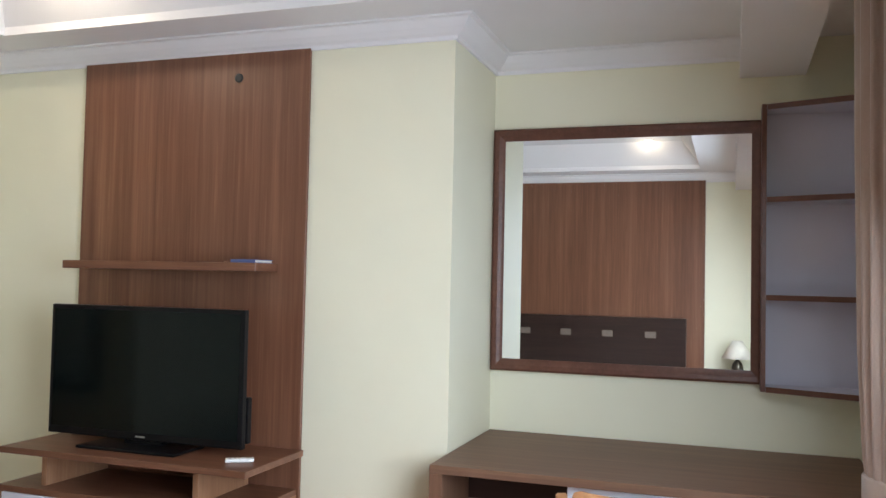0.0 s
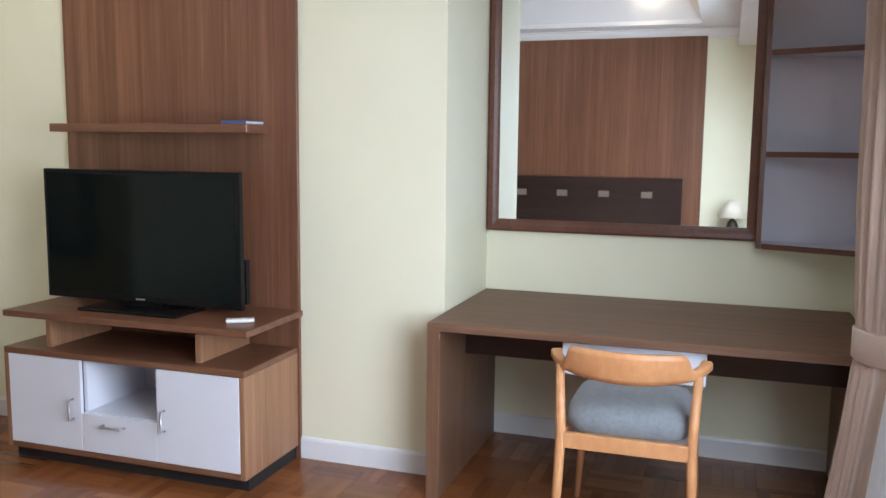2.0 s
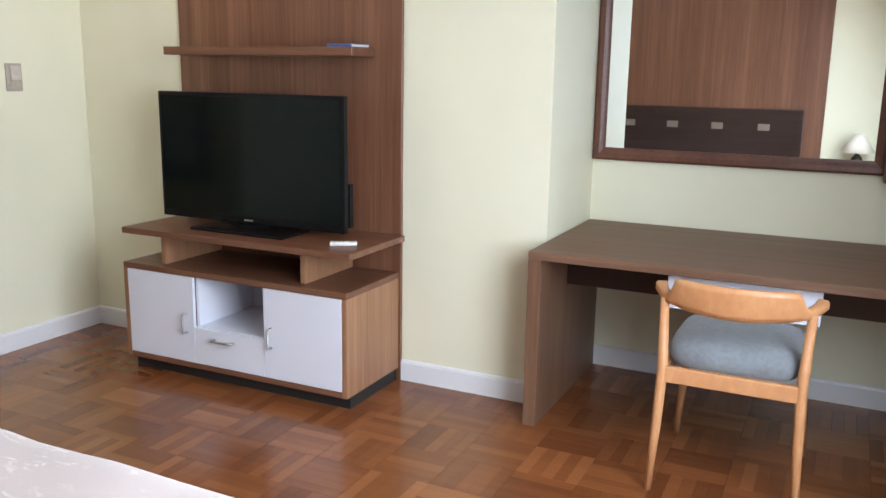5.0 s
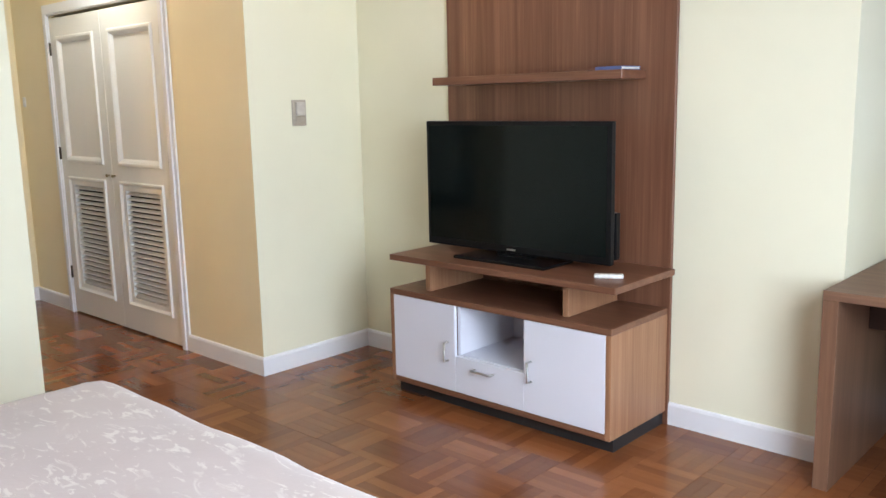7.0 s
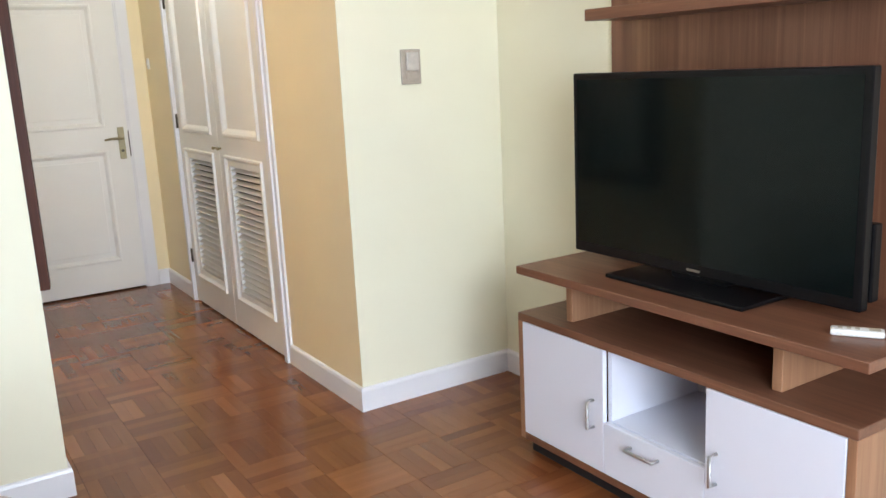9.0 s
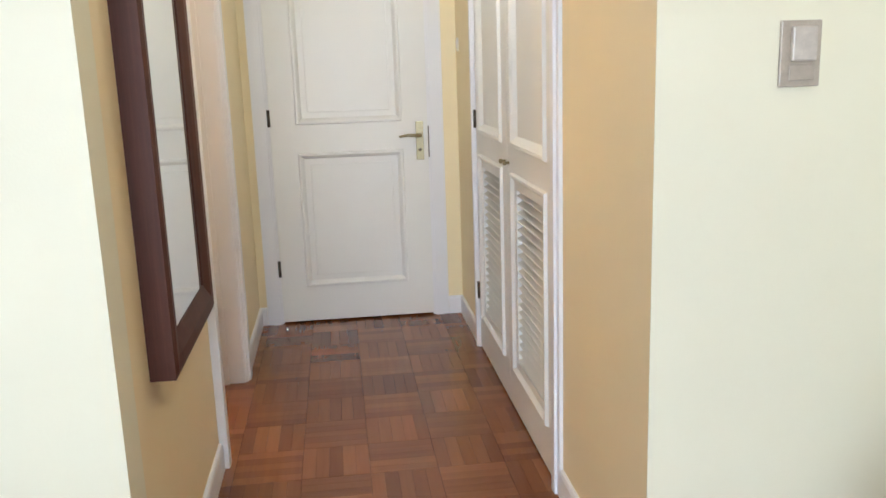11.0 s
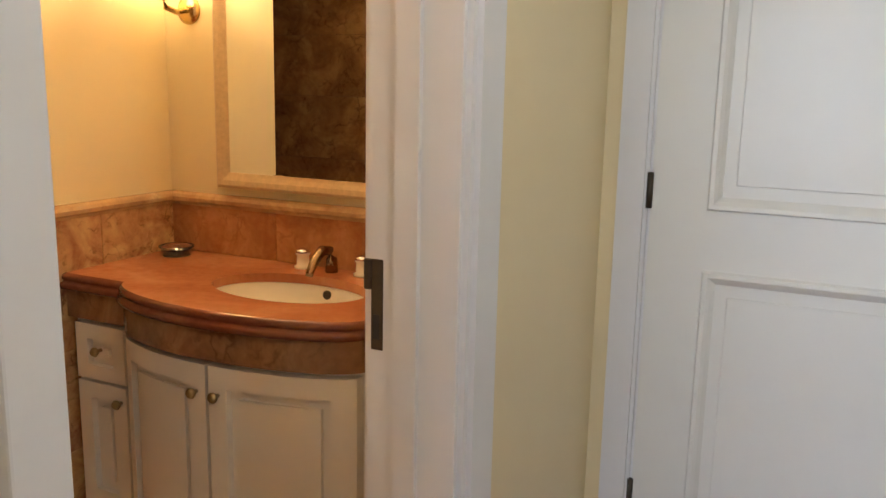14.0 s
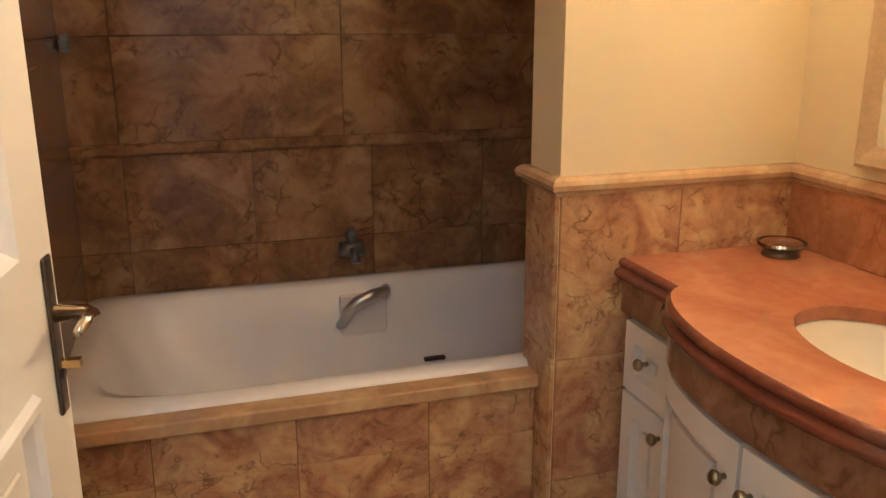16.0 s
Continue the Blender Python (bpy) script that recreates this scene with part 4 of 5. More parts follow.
def bed():
    b = thing("bed", (-1.76, 0.4, 0), "wide bed under a pale pink floral quilt, dark headboard", "bed")
    x0, x1, y0, y1 = -2.69, -0.86, -0.55, 1.42
    part("base", rounded(boxes((x0 + 0.04, y0, 0.02, x1 - 0.04, y1 - 0.05, 0.30)), 0.01), dark_wood, b)
    part("mattress", rounded(boxes((x0 + 0.02, y0, 0.30, x1 - 0.02, y1 - 0.03, 0.56)), 0.05, 3), ceramic, b, "", True)
    bm = bmesh.new()
    nx, ny, r = 56, 60, 0.085
    drop = 0.46
    grid = {}
    us = np.linspace(-drop, (x1 - x0) + drop, nx)
    vs = np.linspace(0.0, (y1 - y0) + drop, ny)

    def fold(s, length):
        # arc-length along a flat top that rounds over and hangs
        if s < 0:
            q, e = fold_end(-s)
            return -q, e
        if s > length:
            q, e = fold_end(s - length)
            return length + q, e
        return s, 0.0

    def fold_end(s):
        arc = r * math.pi / 2
        if s < arc:
            a = s / r
            return r * math.sin(a) - r * 0.0, r * (1 - math.cos(a))
        return r, r + (s - arc)

    L, W = (y1 - y0) - r, (x1 - x0) - 2 * r
    for i in range(nx):
        for j in range(ny):
            u = -drop + (W + 2 * drop) * i / (nx - 1)
            v = (L + drop) * j / (ny - 1)
            px, dz1 = fold(u, W)
            py, dz2 = fold(v, L)
            # round the foot corners
            over_u, over_v = max(-u, u - W, 0), max(v - L, 0)
            dz = max(dz1, dz2)
            wob = noise.noise(Vector((px * 3.1, py * 3.1, 1.7))) * 0.008 + noise.noise(Vector((px * 9, py * 9, 4.1))) * 0.003
            x = x0 + r + px
            y = y0 + py
            if over_u > 0 and over_v > 0:
                k = min(over_u, over_v) / max(over_u, over_v)
                x -= math.copysign(0.035 * k, px - W / 2)
                y -= 0.035 * k
            grid[i, j] = bm.verts.new((x + wob * (dz > 0.05), y + wob * (dz > 0.05) * 1.5, 0.605 - dz + wob * (dz < 0.1)))
    for i in range(nx - 1):
        for j in range(ny - 1):
            bm.faces.new((grid[i, j], grid[i + 1, j], grid[i + 1, j + 1], grid[i, j + 1]))
    q = part("quilt", bm, quilt, b, "pale pink quilt with white floral sprigs", True)
    so = q.modifiers.new("thick", 'SOLIDIFY')
    so.thickness = 0.012
    hb = part("headboard", rounded(boxes((-3.12, YB + 0.022, 0.10, -0.37, YB + 0.085, 1.155)), 0.006), dark_wood, b, "dark espresso headboard with pale square inlays")
    for i in range(6):
        cx = -0.72 - i * 0.435
        part("inlay", rounded(boxes((cx - 0.055, YB + 0.085, 0.95, cx + 0.055, YB + 0.093, 1.015)), 0.003, 1), inlay_wood, hb, "pale square inlay")


bed()
structure("wall_panel_head", rounded(boxes((-3.3, YB + 0.0005, 0.0, -0.195, YB + 0.02, 2.575)), 0.002, 1), wood_v, "walnut laminate wall panel behind the bed", "wall panel")


def nightstand():
    n = thing("nightstand", (0.12, -0.42, 0), "dark wooden nightstand beside the bed", "nightstand")
    part("body", rounded(boxes((-0.12, YB + 0.022, 0.06, 0.36, -0.24, 0.565)), 0.004), dark_wood, n)
    part("plinth", boxes((-0.10, YB + 0.03, 0, 0.34, -0.27, 0.06)), plinth_black, n)
    for z in (0.09, 0.345):
        d = part("drawer", rounded(boxes((-0.105, -0.24, z, 0.345, -0.225, z + 0.215)), 0.003), dark_wood, n)
        part("handle", tube(bmesh.new(), [(0.07, -0.225, z + 0.12), (0.07, -0.20, z + 0.12), (0.17, -0.20, z + 0.12), (0.17, -0.225, z + 0.12)], 0.005, 8), steel, d, "", True)


nightstand()
tl = thing("table_lamp", (0.12, -0.45, 0.565), "table lamp with cream cone shade and dark turned base", "lamp")
part("base", lathe(bmesh.new(), (0.12, -0.45, 0.565), [(0.07, 0), (0.072, 0.012), (0.03, 0.03), (0.045, 0.08), (0.058, 0.13), (0.045, 0.18), (0.02, 0.21), (0.014, 0.24)], 20), dark_metal, tl, "dark turned base", True)
bm = bmesh.new()
lathe(bm, (0.12, -0.45, 0.565), [(0.15, 0.23), (0.045, 0.40), (0.042, 0.40), (0.147, 0.23)], 28)
part("shade", bm, shade_cloth, tl, "cream cone shade", True)


def downlight(x, y, z, watts, color, hole=0.045):
    d = thing("ceiling_spotlight", (x, y, z), "small lit round recessed ceiling spotlight", "ceiling light", "recessed ceiling spotlights")
    part("bezel", lathe(bmesh.new(), (x, y, z), [(hole + 0.014, -0.001), (hole + 0.012, -0.007), (hole, -0.005), (hole, -0.001)], 24), steel, d, "", True)
    part("lens", lathe(bmesh.new(), (x, y, z), [(hole - 0.002, -0.0015), (hole - 0.004, -0.0035)], 24), lamp_glow, d, "glowing lens", True)
    point_lamp("spotlight_bulb", (x, y, z - 0.05), watts, color, 0.04)


WARM = (1.0, 0.83, 0.62)
downlight(-0.71, 0.005, TRAY - 0.001, 1.8, WARM)
downlight(-2.75, 2.82, TRAY - 0.001, 10, (1.0, 0.87, 0.70))
downlight(-5.15, 2.50, 2.45, 12.5, (0.98, 1.0, 0.92))

# ---- corridor ----
cm = wall_mirror("hall_mirror", "tall wall mirror in a dark mahogany frame in the corridor", 0.65, 1.45, 0.095, 0.062, mahogany)
cm.matrix_world = pose(-4.05, CY0, 0.67, 0, 0, 180)
ds = thing("door_stop", (-6.48, 1.80, 0), "small chrome hook on the parquet by the door", "door stop")
part("hook", tube(bmesh.new(), [(-6.49, 1.785, 0.0), (-6.49, 1.785, 0.03), (-6.475, 1.79, 0.036), (-6.46, 1.795, 0.025)], 0.005, 8), chrome, ds, "", True)

# ---- bathroom ----
VC = 0.748                       # middle of the vanity


def front_x(y):
    """The vanity's bowed front line."""
    d = abs(y - VC) / (0.367 if y < VC else 0.43)
    return -6.252 + (0.122 * (1 - d * d) ** 0.62 if d < 1 else 0.0)


def front_line(y0, y1, off=0.0, n=40):
    return [(front_x(y0 + (y1 - y0) * i / n) + off, y0 + (y1 - y0) * i / n) for i in range(n + 1)]


def bowed(y0, y1, z0, z1, off, thick, n=40):
    """A slab that follows the bowed front, its face off metres out from the line."""
    bm = bmesh.new()
    line = front_line(y0, y1, off, n)
    back = [(x - thick, y) for x, y in line]
    return prism(bm, line + back[::-1], z0, z1)


def vanity():
    y0, y1 = PY1 + 0.002, BY1 - 0.002
    v = thing("vanity_cabinet", (-6.45, VC, 0), "white bow-fronted bathroom vanity with panelled doors", "vanity")
    outline = [(BX0 + 0.02, y0)] + [(x - 0.04, y) for x, y in front_line(y0 + 0.001, y1 - 0.001, 0, 160)] + [(BX0 + 0.02, y1)]
    part("body", prism(bmesh.new(), outline, 0.08, 0.69), door_paint, v)
    part("plinth", prism(bmesh.new(), [(x - (0.05 if i not in (0, len(outline) - 1) else 0), y) for i, (x, y) in enumerate(outline)], 0.0, 0.08), plinth_black, v)

    def knob(owner, y, z):
        x = front_x(y)
        part("knob", lathe(bmesh.new(), (x - 0.012, y, z), [(0.006, 0), (0.005, 0.012), (0.012, 0.018), (0.015, 0.026), (0.010, 0.033)], 16, 'X'), antique, owner, "round dull brass knob", True)

    def leaf(name, a, b, z0, z1, ky, kz, fr):
        d = part(name, bowed(a, b, z0, z1, -0.030, 0.012), door_paint, v)
        for ya, yb, za, zb in ((a, a + fr, z0, z1), (b - fr, b, z0, z1), (a + fr, b - fr, z0, z0 + fr), (a + fr, b - fr, z1 - fr, z1)):
            part("frame", bowed(ya, yb, za, zb, -0.008, 0.0215, 10), door_paint, d)
        part("field", bowed(a + fr + 0.028, b - fr - 0.028, z0 + fr + 0.028, z1 - fr - 0.028, -0.018, 0.0115, 10), door_paint, d)
        knob(d, ky, kz)

    leaf("drawer", 0.165, 0.358, 0.505, 0.675, 0.262, 0.60, 0.045)
    leaf("door", 0.165, 0.358, 0.10, 0.495, 0.338, 0.45, 0.05)
    leaf("door", 0.396, 0.768, 0.10, 0.675, 0.738, 0.60, 0.055)
    leaf("door", 0.778, 1.163, 0.10, 0.675, 0.808, 0.60, 0.055)
    leaf("drawer", 1.195, 1.45, 0.505, 0.675, 1.322, 0.60, 0.045)
    leaf("door", 1.195, 1.45, 0.10, 0.495, 1.22, 0.45, 0.05)
    return y0, y1


def counter():
    y0, y1 = PY1 + 0.0125, BY1 - 0.002
    c = thing("marble_countertop", (-6.45, VC, 0.69), "polished rose marble vanity top with bowed front", "worktop")
    SX, SY, RX, RY = -6.44, 0.815, 0.155, 0.243
    # bullnose rings round the front edge, then the flat top with the basin cut out
    bm = bmesh.new()
    line = front_line(y0, y1, 0, 240)

    def closed_line(off):
        return [(BX0 + 0.002, y0)] + [(x + off, y) for x, y in line] + [(BX0 + 0.002, y1)]

    prof = [(0.0, 0.775), (0.014, 0.777), (0.02, 0.786), (0.016, 0.796), (0.004, 0.800), (0.006, 0.803), (0.010, 0.811), (0.006, 0.819), (-0.004, 0.823)]
    rings = [[bm.verts.new((x, y, z)) for x, y in closed_line(off)] for off, z in prof]
    n = len(rings[0])
    for a, b in zip(rings, rings[1:]):
        for j in range(n):
            bm.faces.new((a[j], a[(j + 1) % n], b[(j + 1) % n], b[j]))
    part("edge", bm, marble_edge_shaded, c, "double-rolled marble edge, shading in its dark red", True)
    bm = bmesh.new()
    top = [bm.verts.new((x, y, 0.823)) for x, y in closed_line(-0.004)]
    hole = [bm.verts.new((SX + RX * math.cos(2 * math.pi * j / 48), SY + RY * math.sin(2 * math.pi * j / 48), 0.823)) for j in range(48)]
    edges = [bm.edges.new((top[j], top[(j + 1) % n])) for j in range(n)] + [bm.edges.new((hole[j], hole[(j + 1) % 48])) for j in range(48)]
    bmesh.ops.triangle_fill(bm, use_beauty=True, use_dissolve=False, edges=edges)
    inner = [bm.verts.new((h.co.x, h.co.y, 0.795)) for h in hole]
    for j in range(48):
        bm.faces.new((hole[j], hole[(j + 1) % 48], inner[(j + 1) % 48], inner[j]))
    part("slab", bm, marble_red, c)
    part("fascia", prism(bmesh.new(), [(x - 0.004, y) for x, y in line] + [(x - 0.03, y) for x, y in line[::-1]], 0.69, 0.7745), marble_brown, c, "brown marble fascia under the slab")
    s = thing("wash_basin", (SX, SY, 0.68), "oval white ceramic basin set under the marble", "basin")
    bm = bmesh.new()
    loops = []
    for k, (f, z) in enumerate(((1.03, 0.7945), (1.0, 0.790), (0.96, 0.765), (0.86, 0.72), (0.66, 0.685), (0.36, 0.668), (0.12, 0.664))):
        loops.append([bm.verts.new((SX + RX * f * math.cos(2 * math.pi * j / 48), SY + RY * f * math.sin(2 * math.pi * j / 48), z)) for j in range(48)])
    for a, b in zip(loops, loops[1:]):
        for j in range(48):
            bm.faces.new((a[j], a[(j + 1) % 48], b[(j + 1) % 48], b[j]))
    bm.faces.new(loops[-1])
    part("bowl", bm, ceramic, s, "", True)
    part("overflow", lathe(bmesh.new(), (SX - RX * 0.965, SY + 0.03, 0.772), [(0.014, 0.0), (0.014, 0.006), (0.009, 0.008)], 14, 'X'), dark_metal, s, "dark overflow hole", True)
    part("waste", lathe(bmesh.new(), (SX, SY, 0.665), [(0.024, 0), (0.024, 0.004), (0.014, 0.005)], 18), chrome, s, "chrome waste", True)


vanity()
counter()


tap_bronze = plain("polished_bronze", (0.25, 0.18, 0.11), 0.14, 1.0)


def tap():
    t = thing("basin_tap", (-6.665, 0.81, 0.823), "dark bronze basin spout with two cream-banded cross taps", "tap")
    bm = tube(bmesh.new(), [(-6.665, 0.81, 0.823), (-6.665, 0.81, 0.865), (-6.65, 0.81, 0.892), (-6.615, 0.81, 0.898), (-6.575, 0.81, 0.875), (-6.55, 0.81, 0.845), (-6.545, 0.81, 0.832)], [0.020, 0.017, 0.016, 0.016, 0.014, 0.012, 0.011], 12)
    part("spout", bm, tap_bronze, t, "curved bronze spout", True)
    for y in (0.70, 0.915):
        h = part("valve", lathe(bmesh.new(), (-6.672, y, 0.823), [(0.027, 0), (0.027, 0.007), (0.020, 0.010), (0.019, 0.040), (0.023, 0.043), (0.023, 0.049), (0.012, 0.055)], 18), ceramic, t, "cream banded valve", True)
        part("cap", lathe(bmesh.new(), (-6.672, y, 0.872), [(0.024, 0), (0.021, 0.008), (0.010, 0.013)], 16), chrome, h, "chrome cap", True)


tap()
sd = thing("soap_dish", (-6.63, 0.22, 0.823), "small glass soap dish in the vanity corner", "soap dish")
part("foot", lathe(bmesh.new(), (-6.62, 0.235, 0.823), [(0.045, 0), (0.042, 0.006), (0.03, 0.014)], 20), clear_glass, sd, "", True)
part("bowl", lathe(bmesh.new(), (-6.62, 0.235, 0.837), [(0.02, 0), (0.05, 0.006), (0.058, 0.018), (0.054, 0.019), (0.045, 0.01), (0.01, 0.006)], 24), clear_glass, sd, "clear glass bowl", True)

bmir = wall_mirror("vanity_mirror", "rectangular mirror in a moulded cream and gilt frame above the vanity", 0.92, 1.05, 0.05, 0.03, gilt)
bmir.matrix_world = pose(BX0, 0.353, 1.05, 0, 0, 90)


def sconce():
    s = thing("wall_sconce", (BX0, 0.235, 1.60), "lit brass wall sconce with frosted glass shade", "wall lamp")
    y = 0.235
    part("rose", lathe(bmesh.new(), (BX0, y, 1.61), [(0.045, 0.0), (0.045, 0.006), (0.03, 0.016), (0.012, 0.022)], 22, 'X'), brass, s, "", True)
    part("arm", tube(bmesh.new(), [(BX0 + 0.01, y, 1.61), (BX0 + 0.06, y, 1.60), (BX0 + 0.105, y, 1.61), (BX0 + 0.12, y, 1.645)], 0.009, 10), brass, s, "curved brass arm", True)
    part("cup", lathe(bmesh.new(), (BX0 + 0.12, y, 1.63), [(0.012, 0), (0.034, 0.008), (0.042, 0.022), (0.03, 0.024)], 20), brass, s, "", True)
    part("shade", lathe(bmesh.new(), (BX0 + 0.12, y, 1.655), [(0.03, 0), (0.05, 0.03), (0.065, 0.09), (0.075, 0.12), (0.072, 0.12), (0.062, 0.09), (0.047, 0.032), (0.02, 0.006)], 24), sconce_glow, s, "glowing frosted glass shade", True)
    point_lamp("sconce_bulb", (BX0 + 0.12, y, 1.80), 75, (1.0, 0.65, 0.33), 0.04)


sconce()


def bathtub():
    t = thing("bathtub", (-5.83, -0.45, 0), "white enamelled bathtub built in behind marble tiles", "bathtub")
    x0, x1, y0, y1 = BX0 + 0.014, BX1 - 0.002, BY0 + 0.014, 0.0
    cx, cy = (x0 + x1) / 2, (y0 + y1) / 2
    hx, hy = (x1 - x0) / 2, (y1 - y0) / 2
    bm = bmesh.new()
    seg = 64

    def loop(sx, sy, z, p, dx=0.0):
        out = []
        for j in range(seg):
            a = 2 * math.pi * (j + 0.5) / seg
            ca, sa = math.cos(a), math.sin(a)
            out.append(bm.verts.new((cx + dx + sx * math.copysign(abs(ca) ** p, ca), cy + sy * math.copysign(abs(sa) ** p, sa), z)))
        return out

    loops = [loop(hx, hy, 0.47, 0.06), loop(hx, hy, 0.513, 0.06), loop(hx - 0.012, hy - 0.012, 0.525, 0.08), loop(hx - 0.06, hy - 0.055, 0.527, 0.22), loop(hx - 0.085, hy - 0.075, 0.515, 0.3), loop(hx - 0.13, hy - 0.10, 0.40, 0.34, -0.01), loop(hx - 0.21, hy - 0.135, 0.22, 0.4, -0.02), loop(hx - 0.30, hy - 0.19, 0.14, 0.45, -0.03), loop(hx - 0.5, hy - 0.29, 0.125, 0.6, -0.03)]
    for a, b in zip(loops, loops[1:]):
        for j in range(seg):
            bm.faces.new((a[j], a[(j + 1) % seg], b[(j + 1) % seg], b[j]))
    bm.faces.new(loops[-1])
    part("shell", bm, tub_white, t, "", True)
    yb = y0 + 0.105
    part("grab_handle", tube(bmesh.new(), [(-5.735, yb - 0.02, 0.375), (-5.737, yb + 0.03, 0.40), (-5.748, yb + 0.05, 0.44), (-5.785, yb + 0.055, 0.478), (-5.84, yb + 0.05, 0.497), (-5.885, yb + 0.03, 0.498), (-5.90, yb - 0.03, 0.49)], [0.014, 0.017, 0.019, 0.02, 0.019, 0.018, 0.015], 12), steel, t, "curved grey grab handle", True)
    part("recess", rounded(boxes((-5.895, yb - 0.012, 0.335, -5.735, yb + 0.006, 0.487)), 0.014, 3), tub_white, t, "handle recess")
    part("waste_slot", rounded(boxes((-6.09, y0 + 0.115, 0.232, -6.015, y0 + 0.145, 0.246)), 0.004), dark_metal, t)


bathtub()
mx = thing("tub_mixer", (-5.79, BY0 + 0.012, 0.66), "dim chrome bath mixer on the marble wall", "tap")
dim_chrome = plain("dull_chrome", (0.20, 0.21, 0.23), 0.35, 1.0)
part("body", tube(bmesh.new(), [(-5.835, BY0 + 0.05, 0.625), (-5.755, BY0 + 0.05, 0.625)], 0.026, 14), dim_chrome, mx, "", True)
part("spout", tube(bmesh.new(), [(-5.795, BY0 + 0.012, 0.625), (-5.795, BY0 + 0.10, 0.62), (-5.795, BY0 + 0.12, 0.595)], 0.015, 12), dim_chrome, mx, "", True)
part("lever", tube(bmesh.new(), [(-5.795, BY0 + 0.05, 0.645), (-5.795, BY0 + 0.053, 0.675), (-5.795, BY0 + 0.055, 0.69)], [0.012, 0.02, 0.016], 12), dim_chrome, mx, "", True)
sh = thing("shower_holder", (-4.93, BY0 + 0.012, 1.29), "small grey metal shower bracket on the marble wall", "bracket")
part("plate", rounded(boxes((-4.99, BY0 + 0.012, 1.275, -4.965, BY0 + 0.02, 1.325)), 0.003), dim_chrome, sh)
part("arm", rounded(boxes((-4.99, BY0 + 0.02, 1.285, -4.965, BY0 + 0.06, 1.31)), 0.005), dim_chrome, sh)

tw = thing("towel_rail", (-4.98, 0.25, 1.28), "chrome towel rail on the marble side wall", "towel rail")
part("bar", tube(bmesh.new(), [(-5.02, 0.02, 1.28), (-5.02, 0.46, 1.28)], 0.009, 10), chrome, tw, "", True)
for y in (0.03, 0.45):
    part("bracket", tube(bmesh.new(), [(-4.96, y, 1.28), (-4.965, y, 1.28), (-4.966, y, 1.28), (-5.02, y, 1.28)], [0.022, 0.022, 0.010, 0.010], 12), chrome, tw, "", True)

# ---- floor and tiles: pieces last ----
def chamfered(w, l, t, c=0.0012):
    bm = bmesh.new()
    a = [bm.verts.new((x * w / 2, y * l / 2, -t)) for x, y in ((-1, -1), (1, -1), (1, 1), (-1, 1))]
    b = [bm.verts.new((x * w / 2, y * l / 2, -c)) for x, y in ((-1, -1), (1, -1), (1, 1), (-1, 1))]
    d = [bm.verts.new((x * (w / 2 - c), y * (l / 2 - c), 0)) for x, y in ((-1, -1), (1, -1), (1, 1), (-1, 1))]
    for p, q in ((a, b), (b, d)):
        for i in range(4):
            bm.faces.new((p[i], p[(i + 1) % 4], q[(i + 1) % 4], q[i]))
    bm.faces.new(d)
    return bm


floor = structure("floor", boxes((-6.86, YB - 0.1, -0.06, 0.82, 4.3, -0.011)), groove, "glossy reddish-brown parquet in basket-weave blocks", "floor")
BLOCK, STRIPS = 0.24, 5
SW = BLOCK / STRIPS
GAP = 0.0003                    # between strips; the block ends stay wider
strip_mesh = mesh_of("parquet_strip", chamfered(BLOCK - 0.0016, SW - GAP, 0.011, 0.0004), parquet)
rest = bmesh.new()
made = 0
for bi in range(-29, 4):
    for bj in range(-4, 18):
        bx, by = bi * BLOCK, bj * BLOCK
        mxm, mym = bx + BLOCK / 2, by + BLOCK / 2
        if mxm < XE - 0.15 or mxm > XR + 0.15:
            continue
        if mxm < XL - 0.1 and not (BY1 - 0.1 < mym < CY1 + 0.16):
            continue
        near = (-3.6 < mxm < -0.9 and 1.4 < mym < 3.2) or (-5.2 < mxm < -3.6 and 1.8 < mym < 2.6)
        for s in range(STRIPS):
            if (bi + bj) % 2:
                cx, cy, rz = mxm, by + (s + 0.5) * SW, 0
            else:
                cx, cy, rz = bx + (s + 0.5) * SW, mym, 90
            dz = random.uniform(-0.0001, 0.0001)
            tilt = random.uniform(-0.01, 0.01)
            m = pose(cx, cy, dz, tilt, random.uniform(-0.006, 0.006), rz)
            if near and made < 300:
                o = new("plank", strip_mesh)
                o.parent = floor
                o.matrix_basis = m
                made += 1
            else:
                w, l, c = BLOCK - 0.0016, SW - GAP, 0.0004
                ab = [rest.verts.new(m @ Vector((x * w / 2, y * l / 2, z))) for z in (-0.011, -c) for x, y in ((-1, -1), (1, -1), (1, 1), (-1, 1))]
                d = [rest.verts.new(m @ Vector((x * (w / 2 - c), y * (l / 2 - c), 0))) for x, y in ((-1, -1), (1, -1), (1, 1), (-1, 1))]
                for p, q in ((ab[:4], ab[4:]), (ab[4:], d)):
                    for i in range(4):
                        rest.faces.new((p[i], p[(i + 1) % 4], q[(i + 1) % 4], q[i]))
                rest.faces.new(d)
r = part("parquet_strips", rest, parquet, floor)
tagged(r, "", "", "", "stuff")

structure("floor_bath", boxes((BX0, BY0, -0.0095, BX1, BY1 + 0.16, -0.0085)), grout, "tawny marble bathroom floor", "floor")


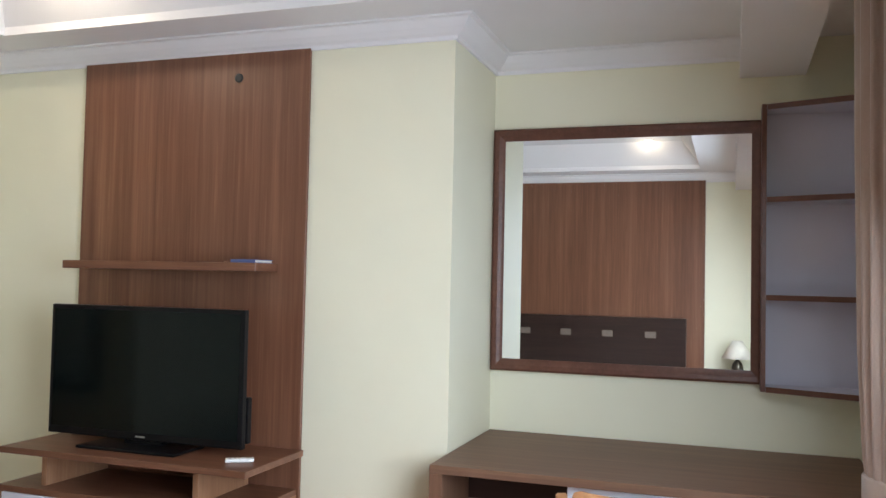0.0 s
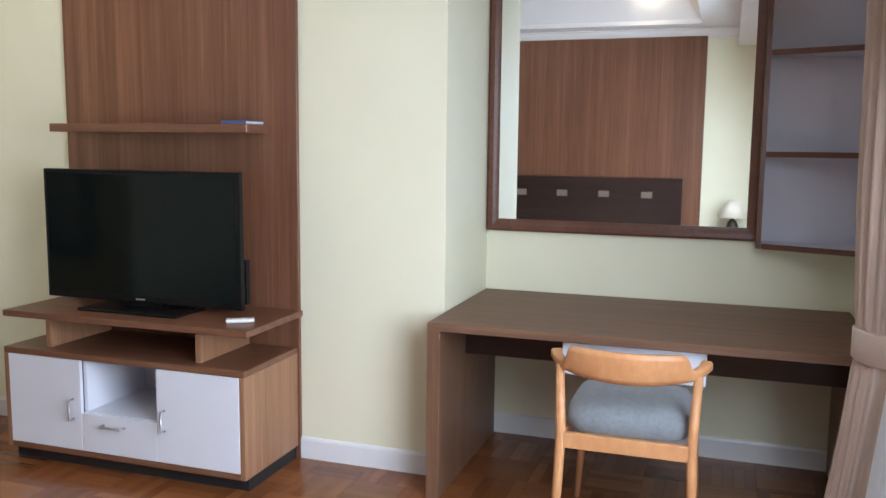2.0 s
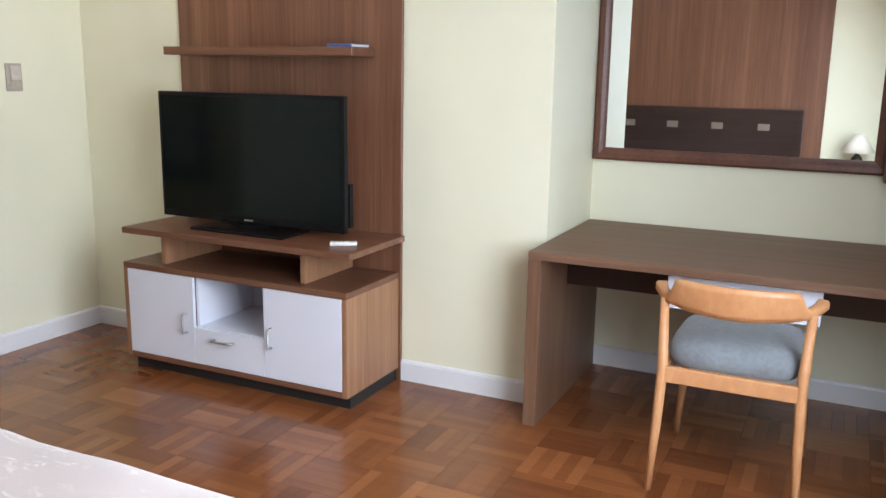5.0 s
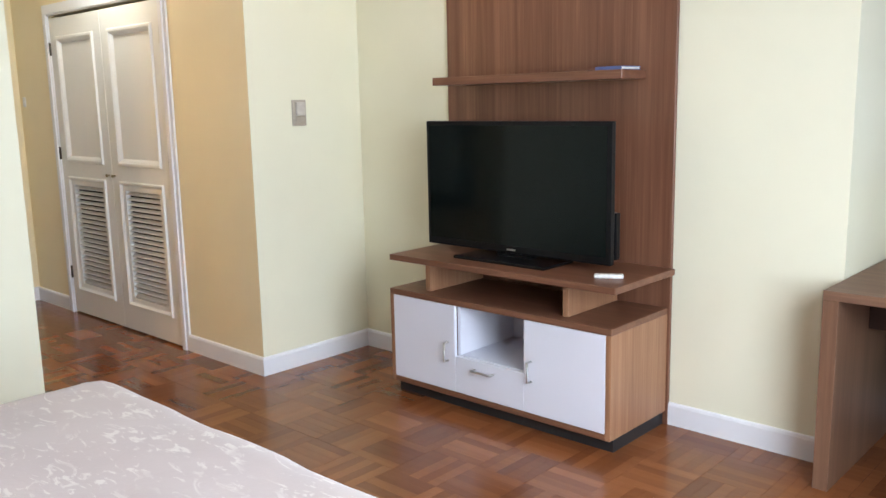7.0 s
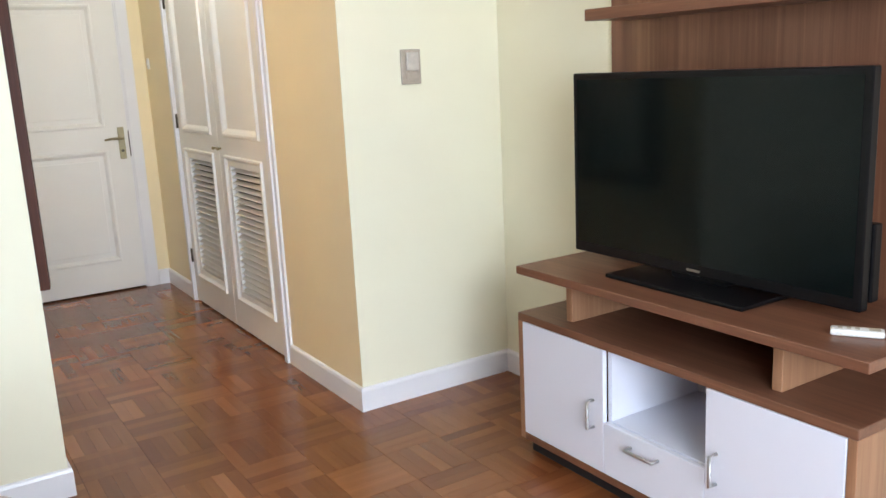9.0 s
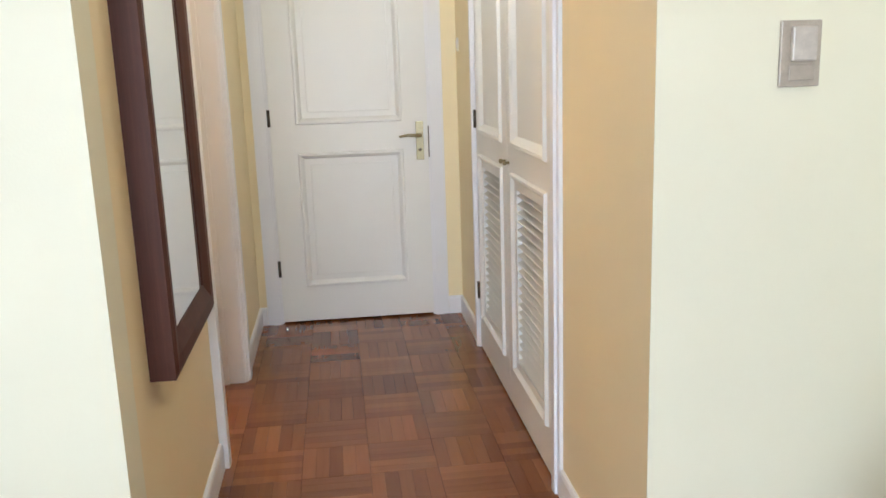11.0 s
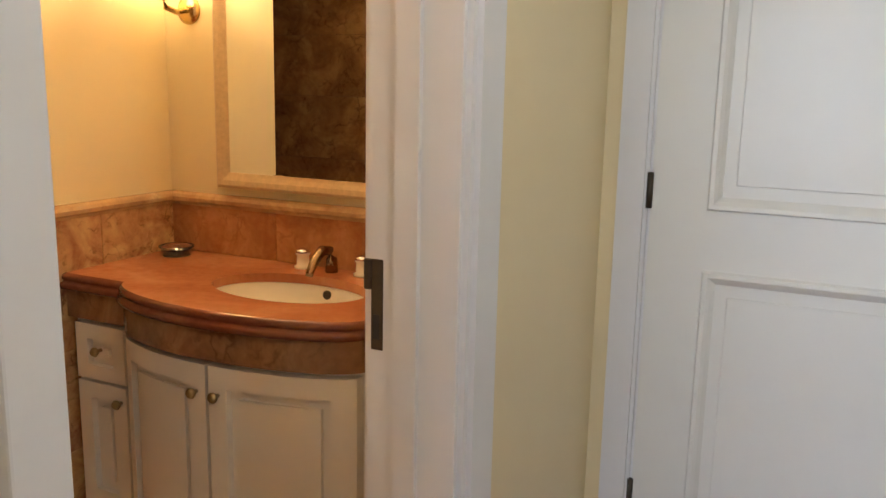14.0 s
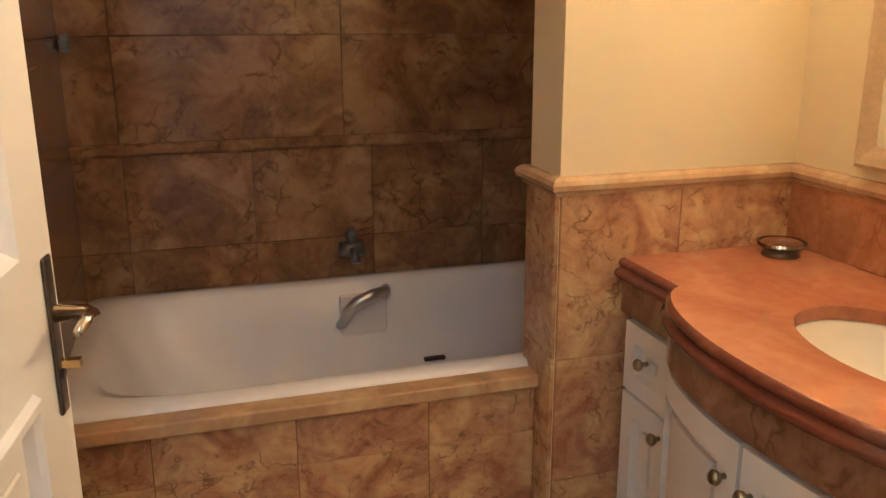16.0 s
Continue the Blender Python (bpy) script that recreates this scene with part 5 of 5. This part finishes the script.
def tiled(name, label, rects, to_world, joint=0.0018, t=0.011, stone=marble_tile):
    """Tiles on a plane: rects of (u0, v0, u1, v1); to_world carries local x, y and outward z to the wall."""
    root = new(name)
    root.empty_display_size = 0.05
    tagged(root, label, "tiles", "", "structure")
    root.matrix_world = to_world
    cache = {}
    for u0, v0, u1, v1 in rects:
        w, l = round(u1 - u0 - joint, 4), round(v1 - v0 - joint, 4)
        if (w, l) not in cache:
            cache[w, l] = mesh_of("tile", chamfered(w, l, t, 0.0009), stone)
        o = new("tile", cache[w, l])
        o.parent = root
        o.matrix_basis = pose((u0 + u1) / 2, (v0 + v1) / 2, t - 0.0005)
    return root


def cells(us, vs):
    return [(a, c, b, d) for a, b in zip(us, us[1:]) for c, d in zip(vs, vs[1:])]


def basis(o, u, v):
    u, v = Vector(u), Vector(v)
    w = u.cross(v)
    return Matrix(((u.x, v.x, w.x, o[0]), (u.y, v.y, w.y, o[1]), (u.z, v.z, w.z, o[2]), (0, 0, 0, 1)))


# front of the tub: u runs towards -x, outward +y
us = [0.0, 0.214, 0.534, 0.853, 1.13]
structure("wall_tub_apron", boxes((PX, 0.0, 0, BX1, 0.036, 0.477)), grout, "bedding of the tub apron", "wall")
tiled("trim_apron_tiles", "tawny veined marble tiles facing the tub", cells(us, [0.0, 0.035, 0.355, 0.476]), basis((BX1, 0.036, 0), (-1, 0, 0), (0, 0, 1)))
structure("trim_tub_ledge", rounded(boxes((PX + 0.001, -0.001, 0.478, BX1, 0.062, 0.513), ), 0.005, 2), marble_pale, "tawny marble ledge along the tub", "ledge")
# back wall of the tub
us = [0.0, 0.15, 0.54, 0.93, 1.32, 1.71, 1.77]
us2 = [0.0, 0.15, 0.84, 1.53, 1.77]
tiled("trim_tub_wall_low", "tawny marble tiles on the tub wall, shade in their colour", cells(us, [0.45, 0.66, 0.962]), basis((BX1, BY0, 0), (-1, 0, 0), (0, 0, 1)), stone=marble_shaded)
tiled("trim_tub_wall_high", "tawny marble tiles on the upper tub wall, shade in their colour", cells(us2, [1.0, 1.32, 1.64, 1.96, 2.28, 2.44]), basis((BX1, BY0, 0), (-1, 0, 0), (0, 0, 1)), stone=marble_shaded)
RAIL = [(0.0, 0.0), (0.014, 0.0), (0.024, 0.010), (0.026, 0.022), (0.018, 0.032), (0.010, 0.038), (0.0, 0.038)]
structure("trim_tub_rail", sweep(bmesh.new(), [(BX1, BY0), (BX0, BY0)][::-1], [(o, 0.962 + z) for o, z in RAIL]), marble_shaded, "rounded marble rail along the tub wall", "moulding")
# stub wall: its face to the vanity, its end, and the tub side
tiled("trim_pier_face", "golden veined marble tiles beside the vanity", cells([0.0, 0.31, 0.628], [0.0, 0.26, 0.58, 0.985]), basis((BX0, PY1, 0), (-1, 0, 0), (0, 0, 1)) @ pose(-0.628, 0, 0))
tiled("trim_pier_end", "tawny marble tiles on the stub wall's end", cells([0.0, 0.17], [0.0, 0.26, 0.58, 0.985]), basis((PX, PY0, 0), (0, 1, 0), (0, 0, 1)))
tiled("trim_pier_back", "tawny marble tiles on the tub side", cells([0.0, 0.31, 0.628], [0.52, 0.985]), basis((BX0, PY0, 0), (1, 0, 0), (0, 0, 1)))
tiled("trim_splash", "amber veined marble tiles behind the basin", cells([0.0, 0.44, 0.88, 1.33], [0.823, 0.985]), basis((BX0, PY1, 0), (0, 1, 0), (0, 0, 1)), stone=marble_amber)
CAP = [(0.0, 0.978), (0.014, 0.978), (0.018, 0.986), (0.028, 0.993), (0.031, 1.005), (0.026, 1.015), (0.014, 1.022), (0.0, 1.022)]
structure("trim_dado", sweep(bmesh.new(), [(BX0, BY1), (BX0, PY1), (PX, PY1), (PX, PY0), (BX0 + 0.03, PY0)], CAP), marble_pale, "golden marble dado rail round the vanity", "moulding")
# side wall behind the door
tiled("trim_side_wall", "tawny marble tiles on the side wall", cells([0.0, 0.46, 0.92, 1.40, 2.34], [0.0, 0.33, 0.66, 0.985, 1.32, 1.64, 1.96, 2.28, 2.44]), basis((BX1, BY1, 0), (0, -1, 0), (0, 0, 1)), stone=marble_shaded)
# bathroom floor
tiled("trim_bath_floor", "tawny marble floor tiles", cells([0, 0.35, 0.70, 1.05, 1.40, 1.77], [0, 0.35, 0.70, 1.05, 1.42]), basis((BX0, 0.04, -0.0090), (1, 0, 0), (0, 1, 0)), 0.003, 0.011)
